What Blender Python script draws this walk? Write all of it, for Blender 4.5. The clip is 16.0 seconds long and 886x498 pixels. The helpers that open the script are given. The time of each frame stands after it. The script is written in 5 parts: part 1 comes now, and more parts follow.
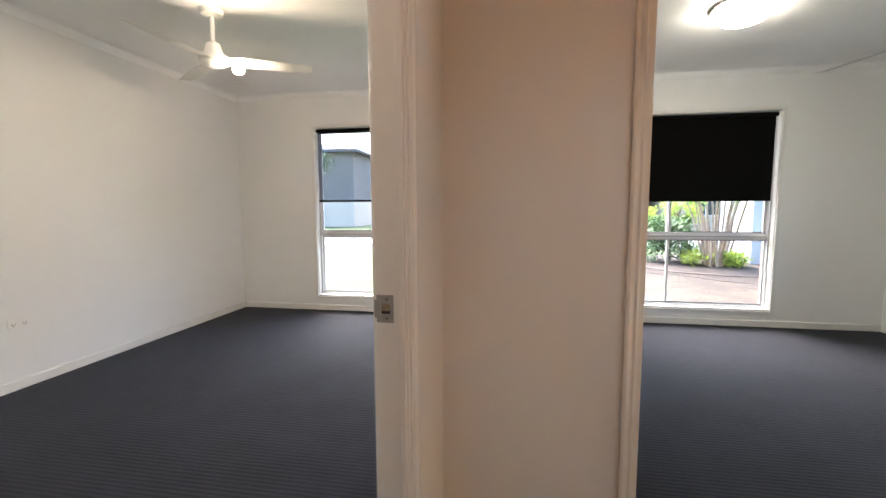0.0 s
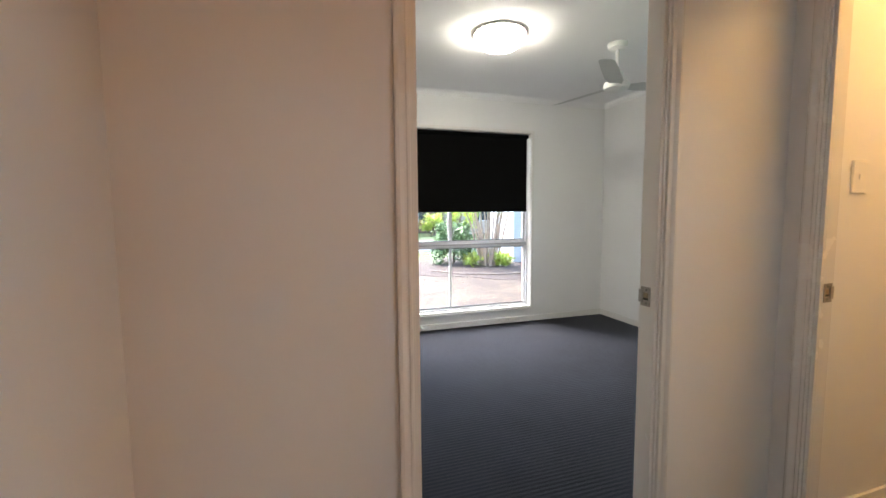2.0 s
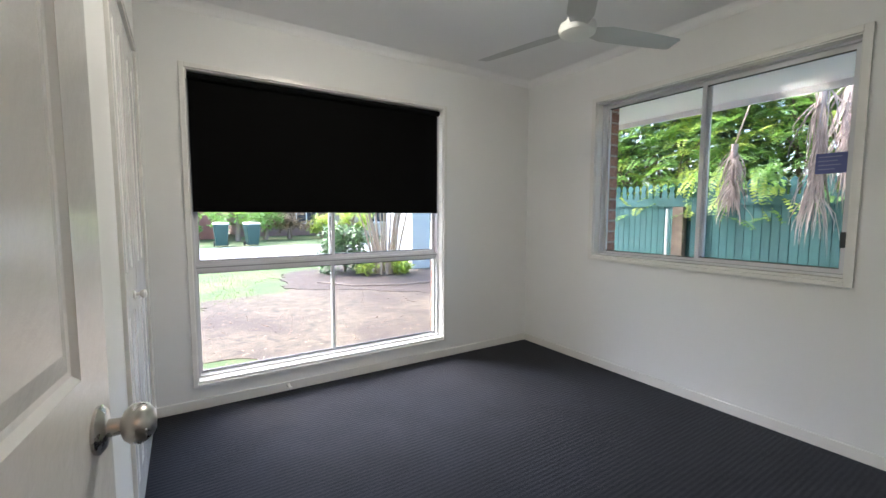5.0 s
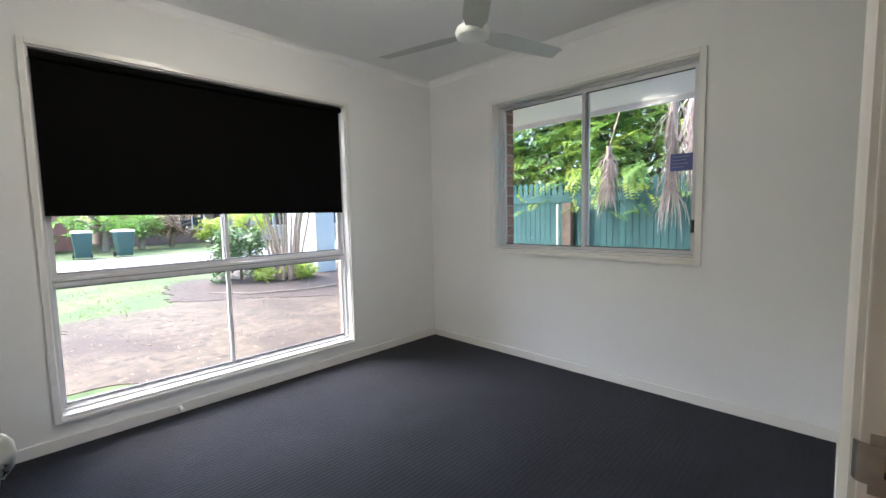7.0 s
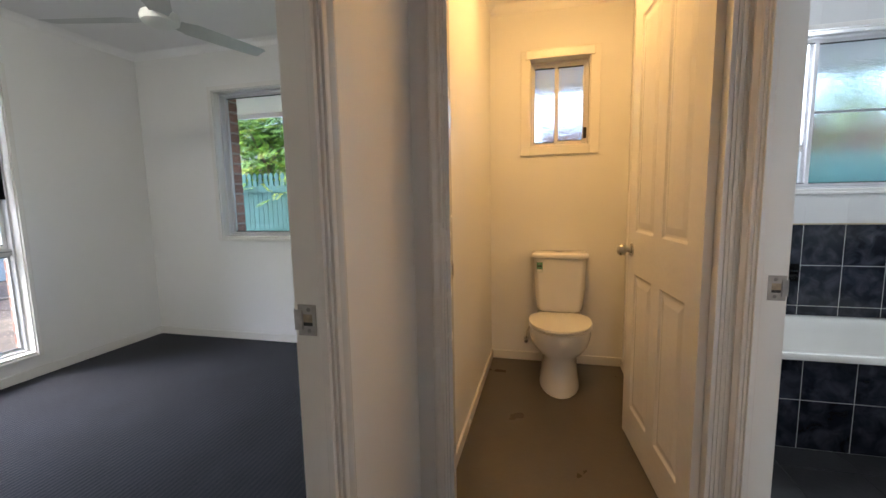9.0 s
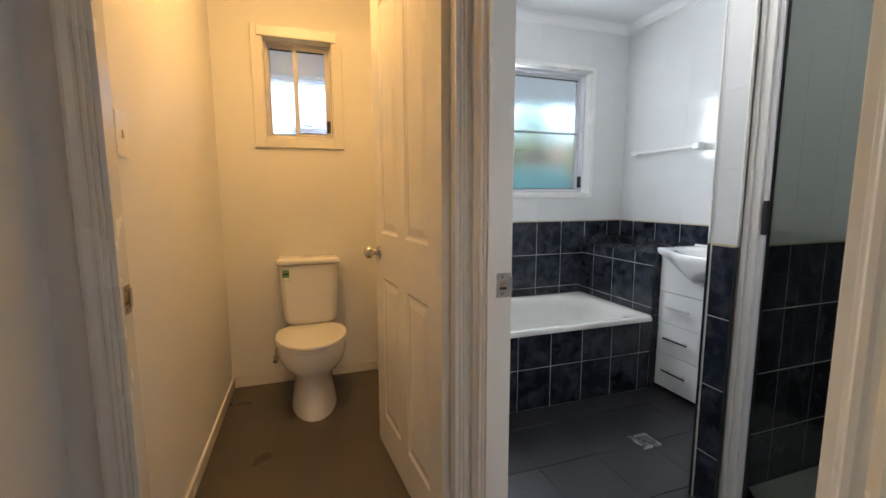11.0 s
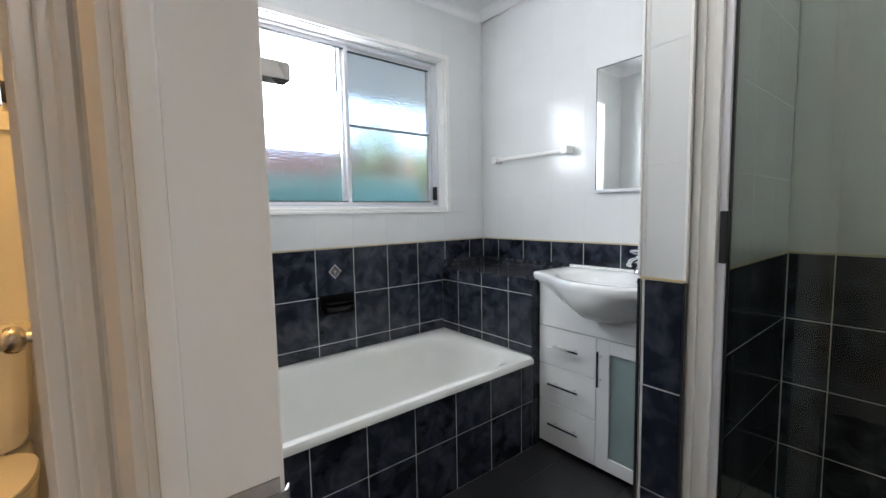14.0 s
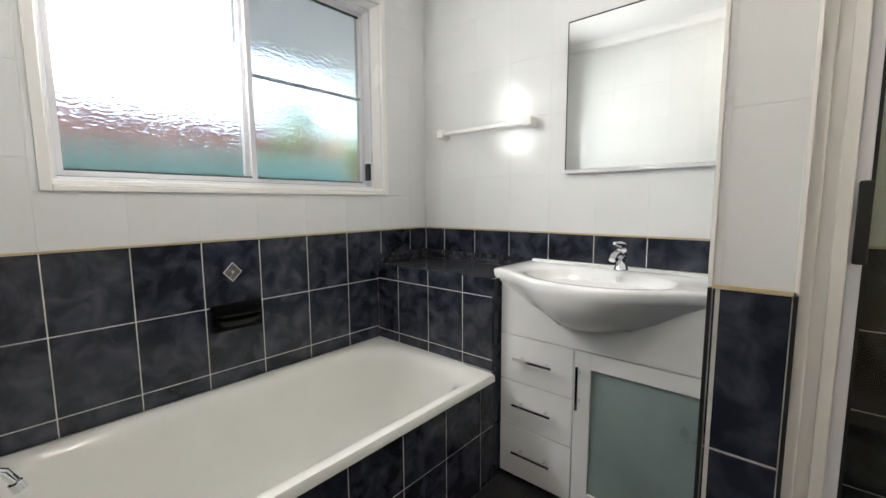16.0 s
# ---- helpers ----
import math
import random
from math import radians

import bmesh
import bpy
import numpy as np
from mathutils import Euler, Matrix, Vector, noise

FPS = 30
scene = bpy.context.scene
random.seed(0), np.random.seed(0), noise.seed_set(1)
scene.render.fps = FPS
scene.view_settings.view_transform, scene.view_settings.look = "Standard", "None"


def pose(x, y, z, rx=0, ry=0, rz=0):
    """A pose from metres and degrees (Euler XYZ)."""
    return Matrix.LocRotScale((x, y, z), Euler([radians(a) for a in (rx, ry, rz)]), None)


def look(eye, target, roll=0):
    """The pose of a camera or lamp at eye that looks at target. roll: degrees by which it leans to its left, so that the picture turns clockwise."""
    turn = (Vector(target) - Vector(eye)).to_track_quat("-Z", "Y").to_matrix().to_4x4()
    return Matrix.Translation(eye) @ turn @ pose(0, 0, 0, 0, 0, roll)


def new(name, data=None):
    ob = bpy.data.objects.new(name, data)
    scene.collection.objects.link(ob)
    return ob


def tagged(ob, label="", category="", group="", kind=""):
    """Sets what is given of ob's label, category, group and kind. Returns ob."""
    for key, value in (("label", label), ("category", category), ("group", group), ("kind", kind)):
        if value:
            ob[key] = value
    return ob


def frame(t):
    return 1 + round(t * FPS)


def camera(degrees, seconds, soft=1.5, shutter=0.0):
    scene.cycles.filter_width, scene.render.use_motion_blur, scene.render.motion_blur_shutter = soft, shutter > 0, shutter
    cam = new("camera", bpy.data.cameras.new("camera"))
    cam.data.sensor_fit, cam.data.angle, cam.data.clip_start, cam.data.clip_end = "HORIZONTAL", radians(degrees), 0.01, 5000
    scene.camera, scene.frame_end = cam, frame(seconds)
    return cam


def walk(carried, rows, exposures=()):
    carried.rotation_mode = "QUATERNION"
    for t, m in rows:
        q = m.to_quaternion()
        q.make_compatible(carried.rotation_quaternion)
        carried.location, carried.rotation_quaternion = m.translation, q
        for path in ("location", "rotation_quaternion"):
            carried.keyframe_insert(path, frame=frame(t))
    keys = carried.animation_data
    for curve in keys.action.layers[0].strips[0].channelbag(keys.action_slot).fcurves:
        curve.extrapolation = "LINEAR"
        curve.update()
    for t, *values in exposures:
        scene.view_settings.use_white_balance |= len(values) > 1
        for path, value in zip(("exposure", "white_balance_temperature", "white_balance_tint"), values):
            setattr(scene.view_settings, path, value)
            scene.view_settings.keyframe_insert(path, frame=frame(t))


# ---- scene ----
cam = camera(94.4, 16.0)
PATH = [
    (0, (-0.067, 0.061, 1.134), (-0.399, 2.024, 0.943), -0.2),
    (0.5, (-0.015, -0.001, 1.157), (-0.058, 1.988, 0.951), 0.1),
    (1, (0.028, -0.002, 1.159), (0.232, 1.978, 0.964), -0.1),
    (1.5, (0.046, 0.145, 1.157), (0.464, 2.093, 0.977), 0.4),
    (2, (0.088, 0.41, 1.185), (0.696, 2.308, 1.016), -0.5),
    (2.5, (0.185, 0.664, 1.189), (0.919, 2.515, 1.006), -0.7),
    (3, (0.313, 0.919, 1.19), (1.12, 2.74, 1.003), -0.7),
    (5.5, (0.586, 1.572, 1.191), (1.733, 3.203, 1.028), 0.1),
    (6, (0.612, 1.585, 1.183), (1.843, 3.153, 1.018), -0.2),
    (6.5, (0.612, 1.564, 1.175), (1.927, 3.062, 1.01), -0.6),
    (7, (0.54, 1.52, 1.173), (1.958, 2.921, 1.005), -1.2),
    (7.5, (0.471, 1.434, 1.169), (2.001, 2.71, 0.986), -1.7),
    (8, (0.409, 1.308, 1.169), (2.081, 2.387, 0.966), -1.7),
    (8.5, (0.412, 1.124, 1.143), (2.225, 1.94, 0.927), -1.5),
    (9, (0.409, 1.008, 1.146), (2.335, 1.491, 0.91), -1.1),
    (9.5, (0.475, 0.992, 1.144), (2.456, 1.11, 0.898), -0.7),
    (10, (0.547, 0.987, 1.146), (2.52, 0.779, 0.895), -0.7),
    (12.5, (0.903, 0.754, 1.116), (2.647, -0.205, 0.917), -0.1),
    (13, (1.051, 0.695, 1.125), (2.737, -0.364, 0.937), -0.7),
    (13.5, (1.189, 0.615, 1.137), (2.81, -0.54, 0.946), -0.6),
    (14, (1.298, 0.502, 1.131), (2.854, -0.743, 0.959), -1.1),
    (14.5, (1.407, 0.397, 1.151), (2.888, -0.933, 0.956), -0.7),
    (15, (1.504, 0.324, 1.123), (2.928, -1.07, 0.95), -0.6),
    (15.5, (1.617, 0.282, 1.106), (2.973, -1.177, 0.926), -0.5),
    (16, (1.678, 0.26, 1.097), (2.984, -1.239, 0.876), -0.3),
]


# world and exposure
EXPOSURES = [(0.0, 3.86, 6100, 10), (2.0, 3.86, 5950, 10), (3.0, 3.80, 5950, 10), (5.5, 3.55, 5850, 10), (8.0, 3.53, 5850, 10), (9.0, 3.46, 5750, 10),
             (10.0, 3.42, 6300, 10), (12.5, 3.48, 5300, 10), (13.2, 3.50, 5300, 10), (14.3, 3.48, 6300, 10), (16.0, 3.56, 6700, 10)]
walk(cam, [(t, look(eye, target, roll)) for t, eye, target, roll in PATH], EXPOSURES)

world = bpy.data.worlds.new("sky")
scene.world = world
world.use_nodes = True
sky = world.node_tree.nodes.new("ShaderNodeTexSky")
sky.sky_type, sky.sun_disc = "NISHITA", False
sky.sun_elevation, sky.sun_rotation = radians(50), radians(-20)
sky.air_density, sky.dust_density, sky.ozone_density = 1.0, 4.0, 1.0
back = world.node_tree.nodes["Background"]
back.inputs["Strength"].default_value = 0.138
world.node_tree.links.new(sky.outputs[0], back.inputs[0])
sun_data = bpy.data.lights.new("sun", "SUN")
sun_data.energy, sun_data.angle, sun_data.color = 0.5, radians(20), (1.0, 0.96, 0.9)
sun = new("sun", sun_data)
sun.matrix_world = look((-8, 14, 20), (0, 4, 0))

# area lamp added in the bathroom window's opening, standing in for skylight
day_data = bpy.data.lights.new("window_daylight", "AREA")
day_data.shape, day_data.size, day_data.size_y = "RECTANGLE", 0.56, 0.56
day_data.energy, day_data.color = 1.15, (0.98, 0.99, 1.0)
day = new("window_daylight", day_data)
day.matrix_world = look((3.462, -0.215, 1.755), (2.4, -0.215, 1.755))



# materials
def mat(name, colour, rough=0.5, metal=0.0, vary=0.06, scale=6.0, bump=0.0, bump_scale=60.0, spec=0.5, island=0.0, coat=0.0, random_obj=0.0):
    m = bpy.data.materials.new(name)
    m.use_nodes = True
    n, l = m.node_tree.nodes, m.node_tree.links
    p = n["Principled BSDF"]
    p.inputs["Roughness"].default_value = rough
    p.inputs["Metallic"].default_value = metal
    p.inputs["Specular IOR Level"].default_value = spec
    p.inputs["Coat Weight"].default_value = coat
    co = n.new("ShaderNodeTexCoord")
    noi = n.new("ShaderNodeTexNoise")
    noi.inputs["Scale"].default_value, noi.inputs["Detail"].default_value = scale, 6
    l.new(co.outputs["Object"], noi.inputs["Vector"])
    ramp = n.new("ShaderNodeMapRange")
    ramp.inputs["From Min"].default_value, ramp.inputs["From Max"].default_value = 0.3, 0.7
    ramp.inputs["To Min"].default_value, ramp.inputs["To Max"].default_value = 1 - vary, 1 + vary
    l.new(noi.outputs["Fac"], ramp.inputs["Value"])
    mul = n.new("ShaderNodeVectorMath")
    mul.operation = "SCALE"
    mul.inputs[0].default_value = colour
    last = ramp.outputs[0]
    for socket, amount in ((("Random Per Island", island)), ("Random", random_obj)):
        if amount:
            src = n.new("ShaderNodeNewGeometry" if socket == "Random Per Island" else "ShaderNodeObjectInfo")
            r = n.new("ShaderNodeMapRange")
            r.inputs["To Min"].default_value, r.inputs["To Max"].default_value = 1 - amount, 1 + amount
            l.new(src.outputs[socket], r.inputs["Value"])
            mm = n.new("ShaderNodeMath")
            mm.operation = "MULTIPLY"
            l.new(last, mm.inputs[0])
            l.new(r.outputs[0], mm.inputs[1])
            last = mm.outputs[0]
    l.new(last, mul.inputs["Scale"])
    l.new(mul.outputs[0], p.inputs["Base Color"])
    rr = n.new("ShaderNodeMapRange")
    rr.inputs["To Min"].default_value, rr.inputs["To Max"].default_value = max(rough - 0.07, 0.02), min(rough + 0.07, 1)
    l.new(noi.outputs["Fac"], rr.inputs["Value"])
    l.new(rr.outputs[0], p.inputs["Roughness"])
    if bump:
        fine = n.new("ShaderNodeTexNoise")
        fine.inputs["Scale"].default_value, fine.inputs["Detail"].default_value = bump_scale, 4
        l.new(co.outputs["Object"], fine.inputs["Vector"])
        b = n.new("ShaderNodeBump")
        b.inputs["Strength"].default_value, b.inputs["Distance"].default_value = bump, 0.01
        l.new(fine.outputs["Fac"], b.inputs["Height"])
        l.new(b.outputs[0], p.inputs["Normal"])
    return m


def two_tone(m, colour, scale, low=0.45, high=0.6, detail=5):
    """Blends a second colour into a material by patches."""
    n, l = m.node_tree.nodes, m.node_tree.links
    p = n["Principled BSDF"]
    base = p.inputs["Base Color"].links[0].from_socket
    co = n.new("ShaderNodeNewGeometry")
    noi = n.new("ShaderNodeTexNoise")
    noi.inputs["Scale"].default_value, noi.inputs["Detail"].default_value = scale, detail
    noi.inputs["Distortion"].default_value = 0.6
    l.new(co.outputs["Position"], noi.inputs["Vector"])
    r = n.new("ShaderNodeMapRange")
    r.inputs["From Min"].default_value, r.inputs["From Max"].default_value = low, high
    l.new(noi.outputs["Fac"], r.inputs["Value"])
    mix = n.new("ShaderNodeMix")
    mix.data_type = "RGBA"
    l.new(r.outputs[0], mix.inputs["Factor"])
    l.new(base, mix.inputs[6])
    mix.inputs[7].default_value = (*colour, 1)
    l.new(mix.outputs[2], p.inputs["Base Color"])
    return m


def glow(name, colour, strength):
    m = mat(name, (0.8, 0.8, 0.78), 0.3)
    p = m.node_tree.nodes["Principled BSDF"]
    p.inputs["Emission Color"].default_value, p.inputs["Emission Strength"].default_value = (*colour, 1), strength
    return m


def clear_glass(name, tint=(1, 1, 1), see=0.95, rough=0.0, ior=1.45):
    m = bpy.data.materials.new(name)
    m.use_nodes = True
    n, l = m.node_tree.nodes, m.node_tree.links
    n.remove(n["Principled BSDF"])
    tr, gl, mx, fr = n.new("ShaderNodeBsdfTransparent"), n.new("ShaderNodeBsdfGlossy"), n.new("ShaderNodeMixShader"), n.new("ShaderNodeFresnel")
    tr.inputs[0].default_value = (*[c * see for c in tint], 1)
    gl.inputs["Roughness"].default_value = rough
    fr.inputs[0].default_value = ior
    l.new(fr.outputs[0], mx.inputs[0])
    l.new(tr.outputs[0], mx.inputs[1])
    l.new(gl.outputs[0], mx.inputs[2])
    l.new(mx.outputs[0], n["Material Output"].inputs[0])
    return m


def ripple_glass(name):
    m = bpy.data.materials.new(name)
    m.use_nodes = True
    n, l = m.node_tree.nodes, m.node_tree.links
    p = n["Principled BSDF"]
    p.inputs["Transmission Weight"].default_value, p.inputs["Roughness"].default_value, p.inputs["IOR"].default_value = 1, 0.16, 1.3
    p.inputs["Base Color"].default_value = (0.90, 0.91, 0.92, 1)
    co, mp, noi, b = n.new("ShaderNodeTexCoord"), n.new("ShaderNodeMapping"), n.new("ShaderNodeTexNoise"), n.new("ShaderNodeBump")
    mp.inputs["Scale"].default_value = (1, 1, 3.0)
    noi.inputs["Scale"].default_value, noi.inputs["Detail"].default_value, noi.inputs["Distortion"].default_value = 34, 1.0, 0.3
    b.inputs["Strength"].default_value, b.inputs["Distance"].default_value = 0.32, 0.010
    l.new(co.outputs["Object"], mp.inputs[0])
    l.new(mp.outputs[0], noi.inputs["Vector"])
    l.new(noi.outputs["Fac"], b.inputs["Height"])
    l.new(b.outputs[0], p.inputs["Normal"])
    return m


def ribbed_carpet(name):
    m = mat(name, (0.0145, 0.0160, 0.0235), 0.95, vary=0.25, scale=3.5, spec=0.15)
    n, l = m.node_tree.nodes, m.node_tree.links
    co, wave, noi, add, b = n.new("ShaderNodeTexCoord"), n.new("ShaderNodeTexWave"), n.new("ShaderNodeTexNoise"), n.new("ShaderNodeMath"), n.new("ShaderNodeBump")
    wave.wave_type, wave.bands_direction = "BANDS", "Y"
    wave.inputs["Scale"].default_value, wave.inputs["Distortion"].default_value = 13, 0.1
    noi.inputs["Scale"].default_value = 420
    l.new(co.outputs["Object"], wave.inputs["Vector"])
    l.new(co.outputs["Object"], noi.inputs["Vector"])
    add.operation = "ADD"
    l.new(wave.outputs["Fac"], add.inputs[0])
    l.new(noi.outputs["Fac"], add.inputs[1])
    b.inputs["Strength"].default_value, b.inputs["Distance"].default_value = 0.28, 0.004
    l.new(add.outputs[0], b.inputs["Height"])
    p = n["Principled BSDF"]
    l.new(b.outputs[0], p.inputs["Normal"])
    p.inputs["Sheen Weight"].default_value = 0.12
    p.inputs["Sheen Roughness"].default_value = 0.4
    return m


def leafy(m, colour, amount=0.45):
    """Lets light shine through a leaf."""
    n, l = m.node_tree.nodes, m.node_tree.links
    tr, mx = n.new("ShaderNodeBsdfTranslucent"), n.new("ShaderNodeMixShader")
    tr.inputs["Color"].default_value = (*colour, 1)
    mx.inputs[0].default_value = amount
    l.new(n["Principled BSDF"].outputs[0], mx.inputs[1])
    l.new(tr.outputs[0], mx.inputs[2])
    l.new(mx.outputs[0], n["Material Output"].inputs[0])
    return m


M_WALL = mat("white_wall_paint", (0.80, 0.80, 0.79), 0.55, vary=0.02, scale=1.2, bump=0.03, bump_scale=140, spec=0.35)
M_CEIL = mat("ceiling_paint", (0.87, 0.87, 0.87), 0.8, vary=0.02, scale=1.0, bump=0.08, bump_scale=160, spec=0.2)
M_TRIM = mat("gloss_white_trim", (0.80, 0.79, 0.76), 0.25, vary=0.015, scale=4)
M_DOOR = mat("gloss_white_door", (0.80, 0.79, 0.77), 0.18, vary=0.02, scale=4, bump=0.10, bump_scale=45)
M_CARPET = ribbed_carpet("charcoal_ribbed_carpet")
M_ALU = mat("white_powder_coat", (0.66, 0.66, 0.68), 0.35, vary=0.02)
M_ALUD = mat("grey_track", (0.30, 0.31, 0.32), 0.4, vary=0.05)
M_BLACK = mat("black_plastic", (0.012, 0.012, 0.013), 0.4, vary=0.1)
M_DISH = mat("black_glaze", (0.003, 0.003, 0.003), 0.25, vary=0.1, spec=0.25)
M_BLIND = mat("black_blind_fabric", (0.003, 0.003, 0.003), 0.95, vary=0.1, scale=40, bump=0.2, bump_scale=900, spec=0.1)
M_CHROME = mat("chrome", (0.75, 0.76, 0.77), 0.08, 1.0, vary=0.02)
M_STEEL = mat("brushed_steel", (0.55, 0.54, 0.52), 0.28, 1.0, vary=0.08, scale=30)
M_CERAMIC = mat("white_ceramic", (0.82, 0.82, 0.81), 0.08, vary=0.01, coat=0.3)
M_BATH = mat("bath_enamel", (0.80, 0.80, 0.76), 0.12, vary=0.015, coat=0.2)
M_PLASTIC = mat("white_plastic", (0.80, 0.79, 0.76), 0.3, vary=0.02)
M_FAN = mat("fan_white_metal", (0.78, 0.79, 0.77), 0.35, vary=0.04)
M_MIRROR = mat("mirror_silver", (0.88, 0.90, 0.89), 0.01, 1.0, vary=0.0)
M_MIRROR.node_tree.nodes["Map Range.001"].inputs["To Max"].default_value = 0.02
M_TILE_D = two_tone(mat("charcoal_marble_tile", (0.014, 0.017, 0.026), 0.14, vary=0.2, scale=9, random_obj=0.2), (0.062, 0.068, 0.092), 13, 0.42, 0.72, 9)
M_TILE_W = mat("white_wall_tile", (0.70, 0.71, 0.705), 0.10, vary=0.015, scale=3, random_obj=0.015)
M_TILE_F = mat("dark_floor_tile", (0.026, 0.026, 0.028), 0.32, vary=0.25, scale=5, bump=0.1, bump_scale=40, random_obj=0.1)
M_GROUT = mat("white_grout", (0.62, 0.62, 0.60), 0.9, vary=0.1, scale=30)
M_GROUT_D = mat("dark_grout", (0.05, 0.05, 0.05), 0.9, vary=0.2, scale=30)
M_GROUT_W = mat("pale_grout", (0.67, 0.68, 0.67), 0.9, vary=0.04, scale=20)
M_MOSAIC = mat("black_mosaic", (0.045, 0.047, 0.056), 0.2, vary=0.5, scale=60, island=0.5)
M_GOLD = mat("cream_tile_edge", (0.55, 0.45, 0.25), 0.35, vary=0.1, scale=20)
M_GLASS = clear_glass("window_glass", ior=1.2)
M_SHOWER = clear_glass("shower_glass", (0.91, 0.95, 0.91), 0.98)
M_FROST = ripple_glass("rippled_glass")
M_FROST_CAB = mat("frosted_cabinet_glass", (0.26, 0.33, 0.32), 0.3, vary=0.12, scale=5)
M_LAMP_B = glow("lit_opal_glass", (1.0, 0.88, 0.69), 4.2)
M_BRICK = mat("red_brick", (0.30, 0.16, 0.12), 0.9, vary=0.3, scale=25, bump=0.3, bump_scale=120, random_obj=0.25)
M_MORTAR = mat("mortar", (0.40, 0.34, 0.30), 0.95, vary=0.1, scale=40)
M_FENCE = mat("teal_fence_paint", (0.040, 0.115, 0.112), 0.75, vary=0.18, scale=5, bump=0.2, bump_scale=60, random_obj=0.14)
M_LEAF = leafy(mat("tree_leaf", (0.17, 0.29, 0.085), 0.5, vary=0.3, scale=2, island=0.55), (0.30, 0.50, 0.09))
M_LEAF_Y = leafy(mat("young_leaf", (0.32, 0.40, 0.08), 0.5, vary=0.25, scale=2, island=0.45), (0.55, 0.65, 0.11))
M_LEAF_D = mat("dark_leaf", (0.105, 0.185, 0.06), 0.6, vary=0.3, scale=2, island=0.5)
M_RUST = mat("rusty_leaf", (0.19, 0.12, 0.05), 0.6, vary=0.3, scale=2, island=0.5)
M_FROND = mat("dead_palm_frond", (0.52, 0.43, 0.40), 0.9, vary=0.2, scale=10, island=0.25)
M_BARK = mat("grey_bark", (0.20, 0.15, 0.11), 0.9, vary=0.3, scale=12, bump=0.4, bump_scale=40)
M_STEM = mat("pale_stem", (0.36, 0.27, 0.20), 0.8, vary=0.25, scale=14)
M_LAWN = two_tone(mat("lawn", (0.045, 0.080, 0.018), 0.95, vary=0.3, scale=1.3, bump=0.5, bump_scale=70), (0.115, 0.108, 0.045), 0.8, 0.45, 0.7)
M_DIRT = two_tone(two_tone(mat("bare_dirt", (0.088, 0.068, 0.046), 0.95, vary=0.35, scale=9, bump=0.7, bump_scale=45), (0.040, 0.030, 0.022), 7.0, 0.54, 0.66, 9), (0.048, 0.033, 0.025), 0.8, 0.44, 0.60, 10)
M_MULCH = mat("bark_mulch", (0.046, 0.031, 0.025), 0.95, vary=0.6, scale=26, bump=0.8, bump_scale=60, island=0.5)
M_ROAD = mat("concrete_road", (0.22, 0.212, 0.20), 0.9, vary=0.08, scale=2)
M_BIN = mat("green_bin_plastic", (0.03, 0.075, 0.065), 0.5, vary=0.1)
M_BINLID = mat("pale_lid_plastic", (0.6, 0.6, 0.5), 0.5, vary=0.1)
M_RENDER = mat("pale_house_wall", (0.40, 0.36, 0.31), 0.85, vary=0.08, scale=1)
M_ROOF = mat("grey_roof", (0.25, 0.24, 0.24), 0.8, vary=0.1, scale=3)
M_SOFFIT = mat("soffit_board", (0.82, 0.79, 0.81), 0.6, vary=0.03, scale=2)
M_DARKWIN = mat("dark_window", (0.03, 0.035, 0.045), 0.15, vary=0.2)
M_SIGN = mat("blue_sticker", (0.085, 0.105, 0.29), 0.5, vary=0.05)
M_SIGN_T = mat("pale_print", (0.24, 0.26, 0.45), 0.5, vary=0.02)
M_LABEL_G = mat("green_label", (0.12, 0.26, 0.16), 0.5, vary=0.05)
M_GREY = mat("grey_print", (0.25, 0.26, 0.26), 0.5, vary=0.05)


# mesh helpers
def box(bm, x0, x1, y0, y1, z0, z1):
    v = [bm.verts.new((x, y, z)) for z in (z0, z1) for x, y in ((x0, y0), (x1, y0), (x1, y1), (x0, y1))]
    for f in ((0, 3, 2, 1), (4, 5, 6, 7), (0, 1, 5, 4), (1, 2, 6, 5), (2, 3, 7, 6), (3, 0, 4, 7)):
        bm.faces.new([v[i] for i in f])


def loft(bm, rings, caps=True, closed=True):
    rows = [[bm.verts.new(p) for p in r] for r in rings]
    k = len(rows[0])
    for a, b in zip(rows, rows[1:]):
        for i in range(k if closed else k - 1):
            j = (i + 1) % k
            bm.faces.new((a[i], a[j], b[j], b[i]))
    if caps and closed:
        bm.faces.new(rows[0][::-1])
        bm.faces.new(rows[-1])
    return rows


def tube(bm, pts, radii, seg=10):
    pts = [Vector(p) for p in pts]
    if not isinstance(radii, (list, tuple)):
        radii = [radii] * len(pts)
    rings, up = [], None
    for i, p in enumerate(pts):
        d = (pts[min(i + 1, len(pts) - 1)] - pts[max(i - 1, 0)]).normalized()
        if up is None:
            up = d.orthogonal().normalized()
        up = (up - d * up.dot(d)).normalized()
        side = d.cross(up)
        rings.append([p + radii[i] * (math.cos(a) * up + math.sin(a) * side) for a in (2 * math.pi * k / seg for k in range(seg))])
    loft(bm, rings)


def lathe(bm, profile, seg=32, m=None):
    m = m or Matrix.Identity(4)
    rings = [[m @ Vector((r * math.cos(a), r * math.sin(a), z)) for a in (2 * math.pi * k / seg for k in range(seg))] for r, z in profile]
    loft(bm, rings)


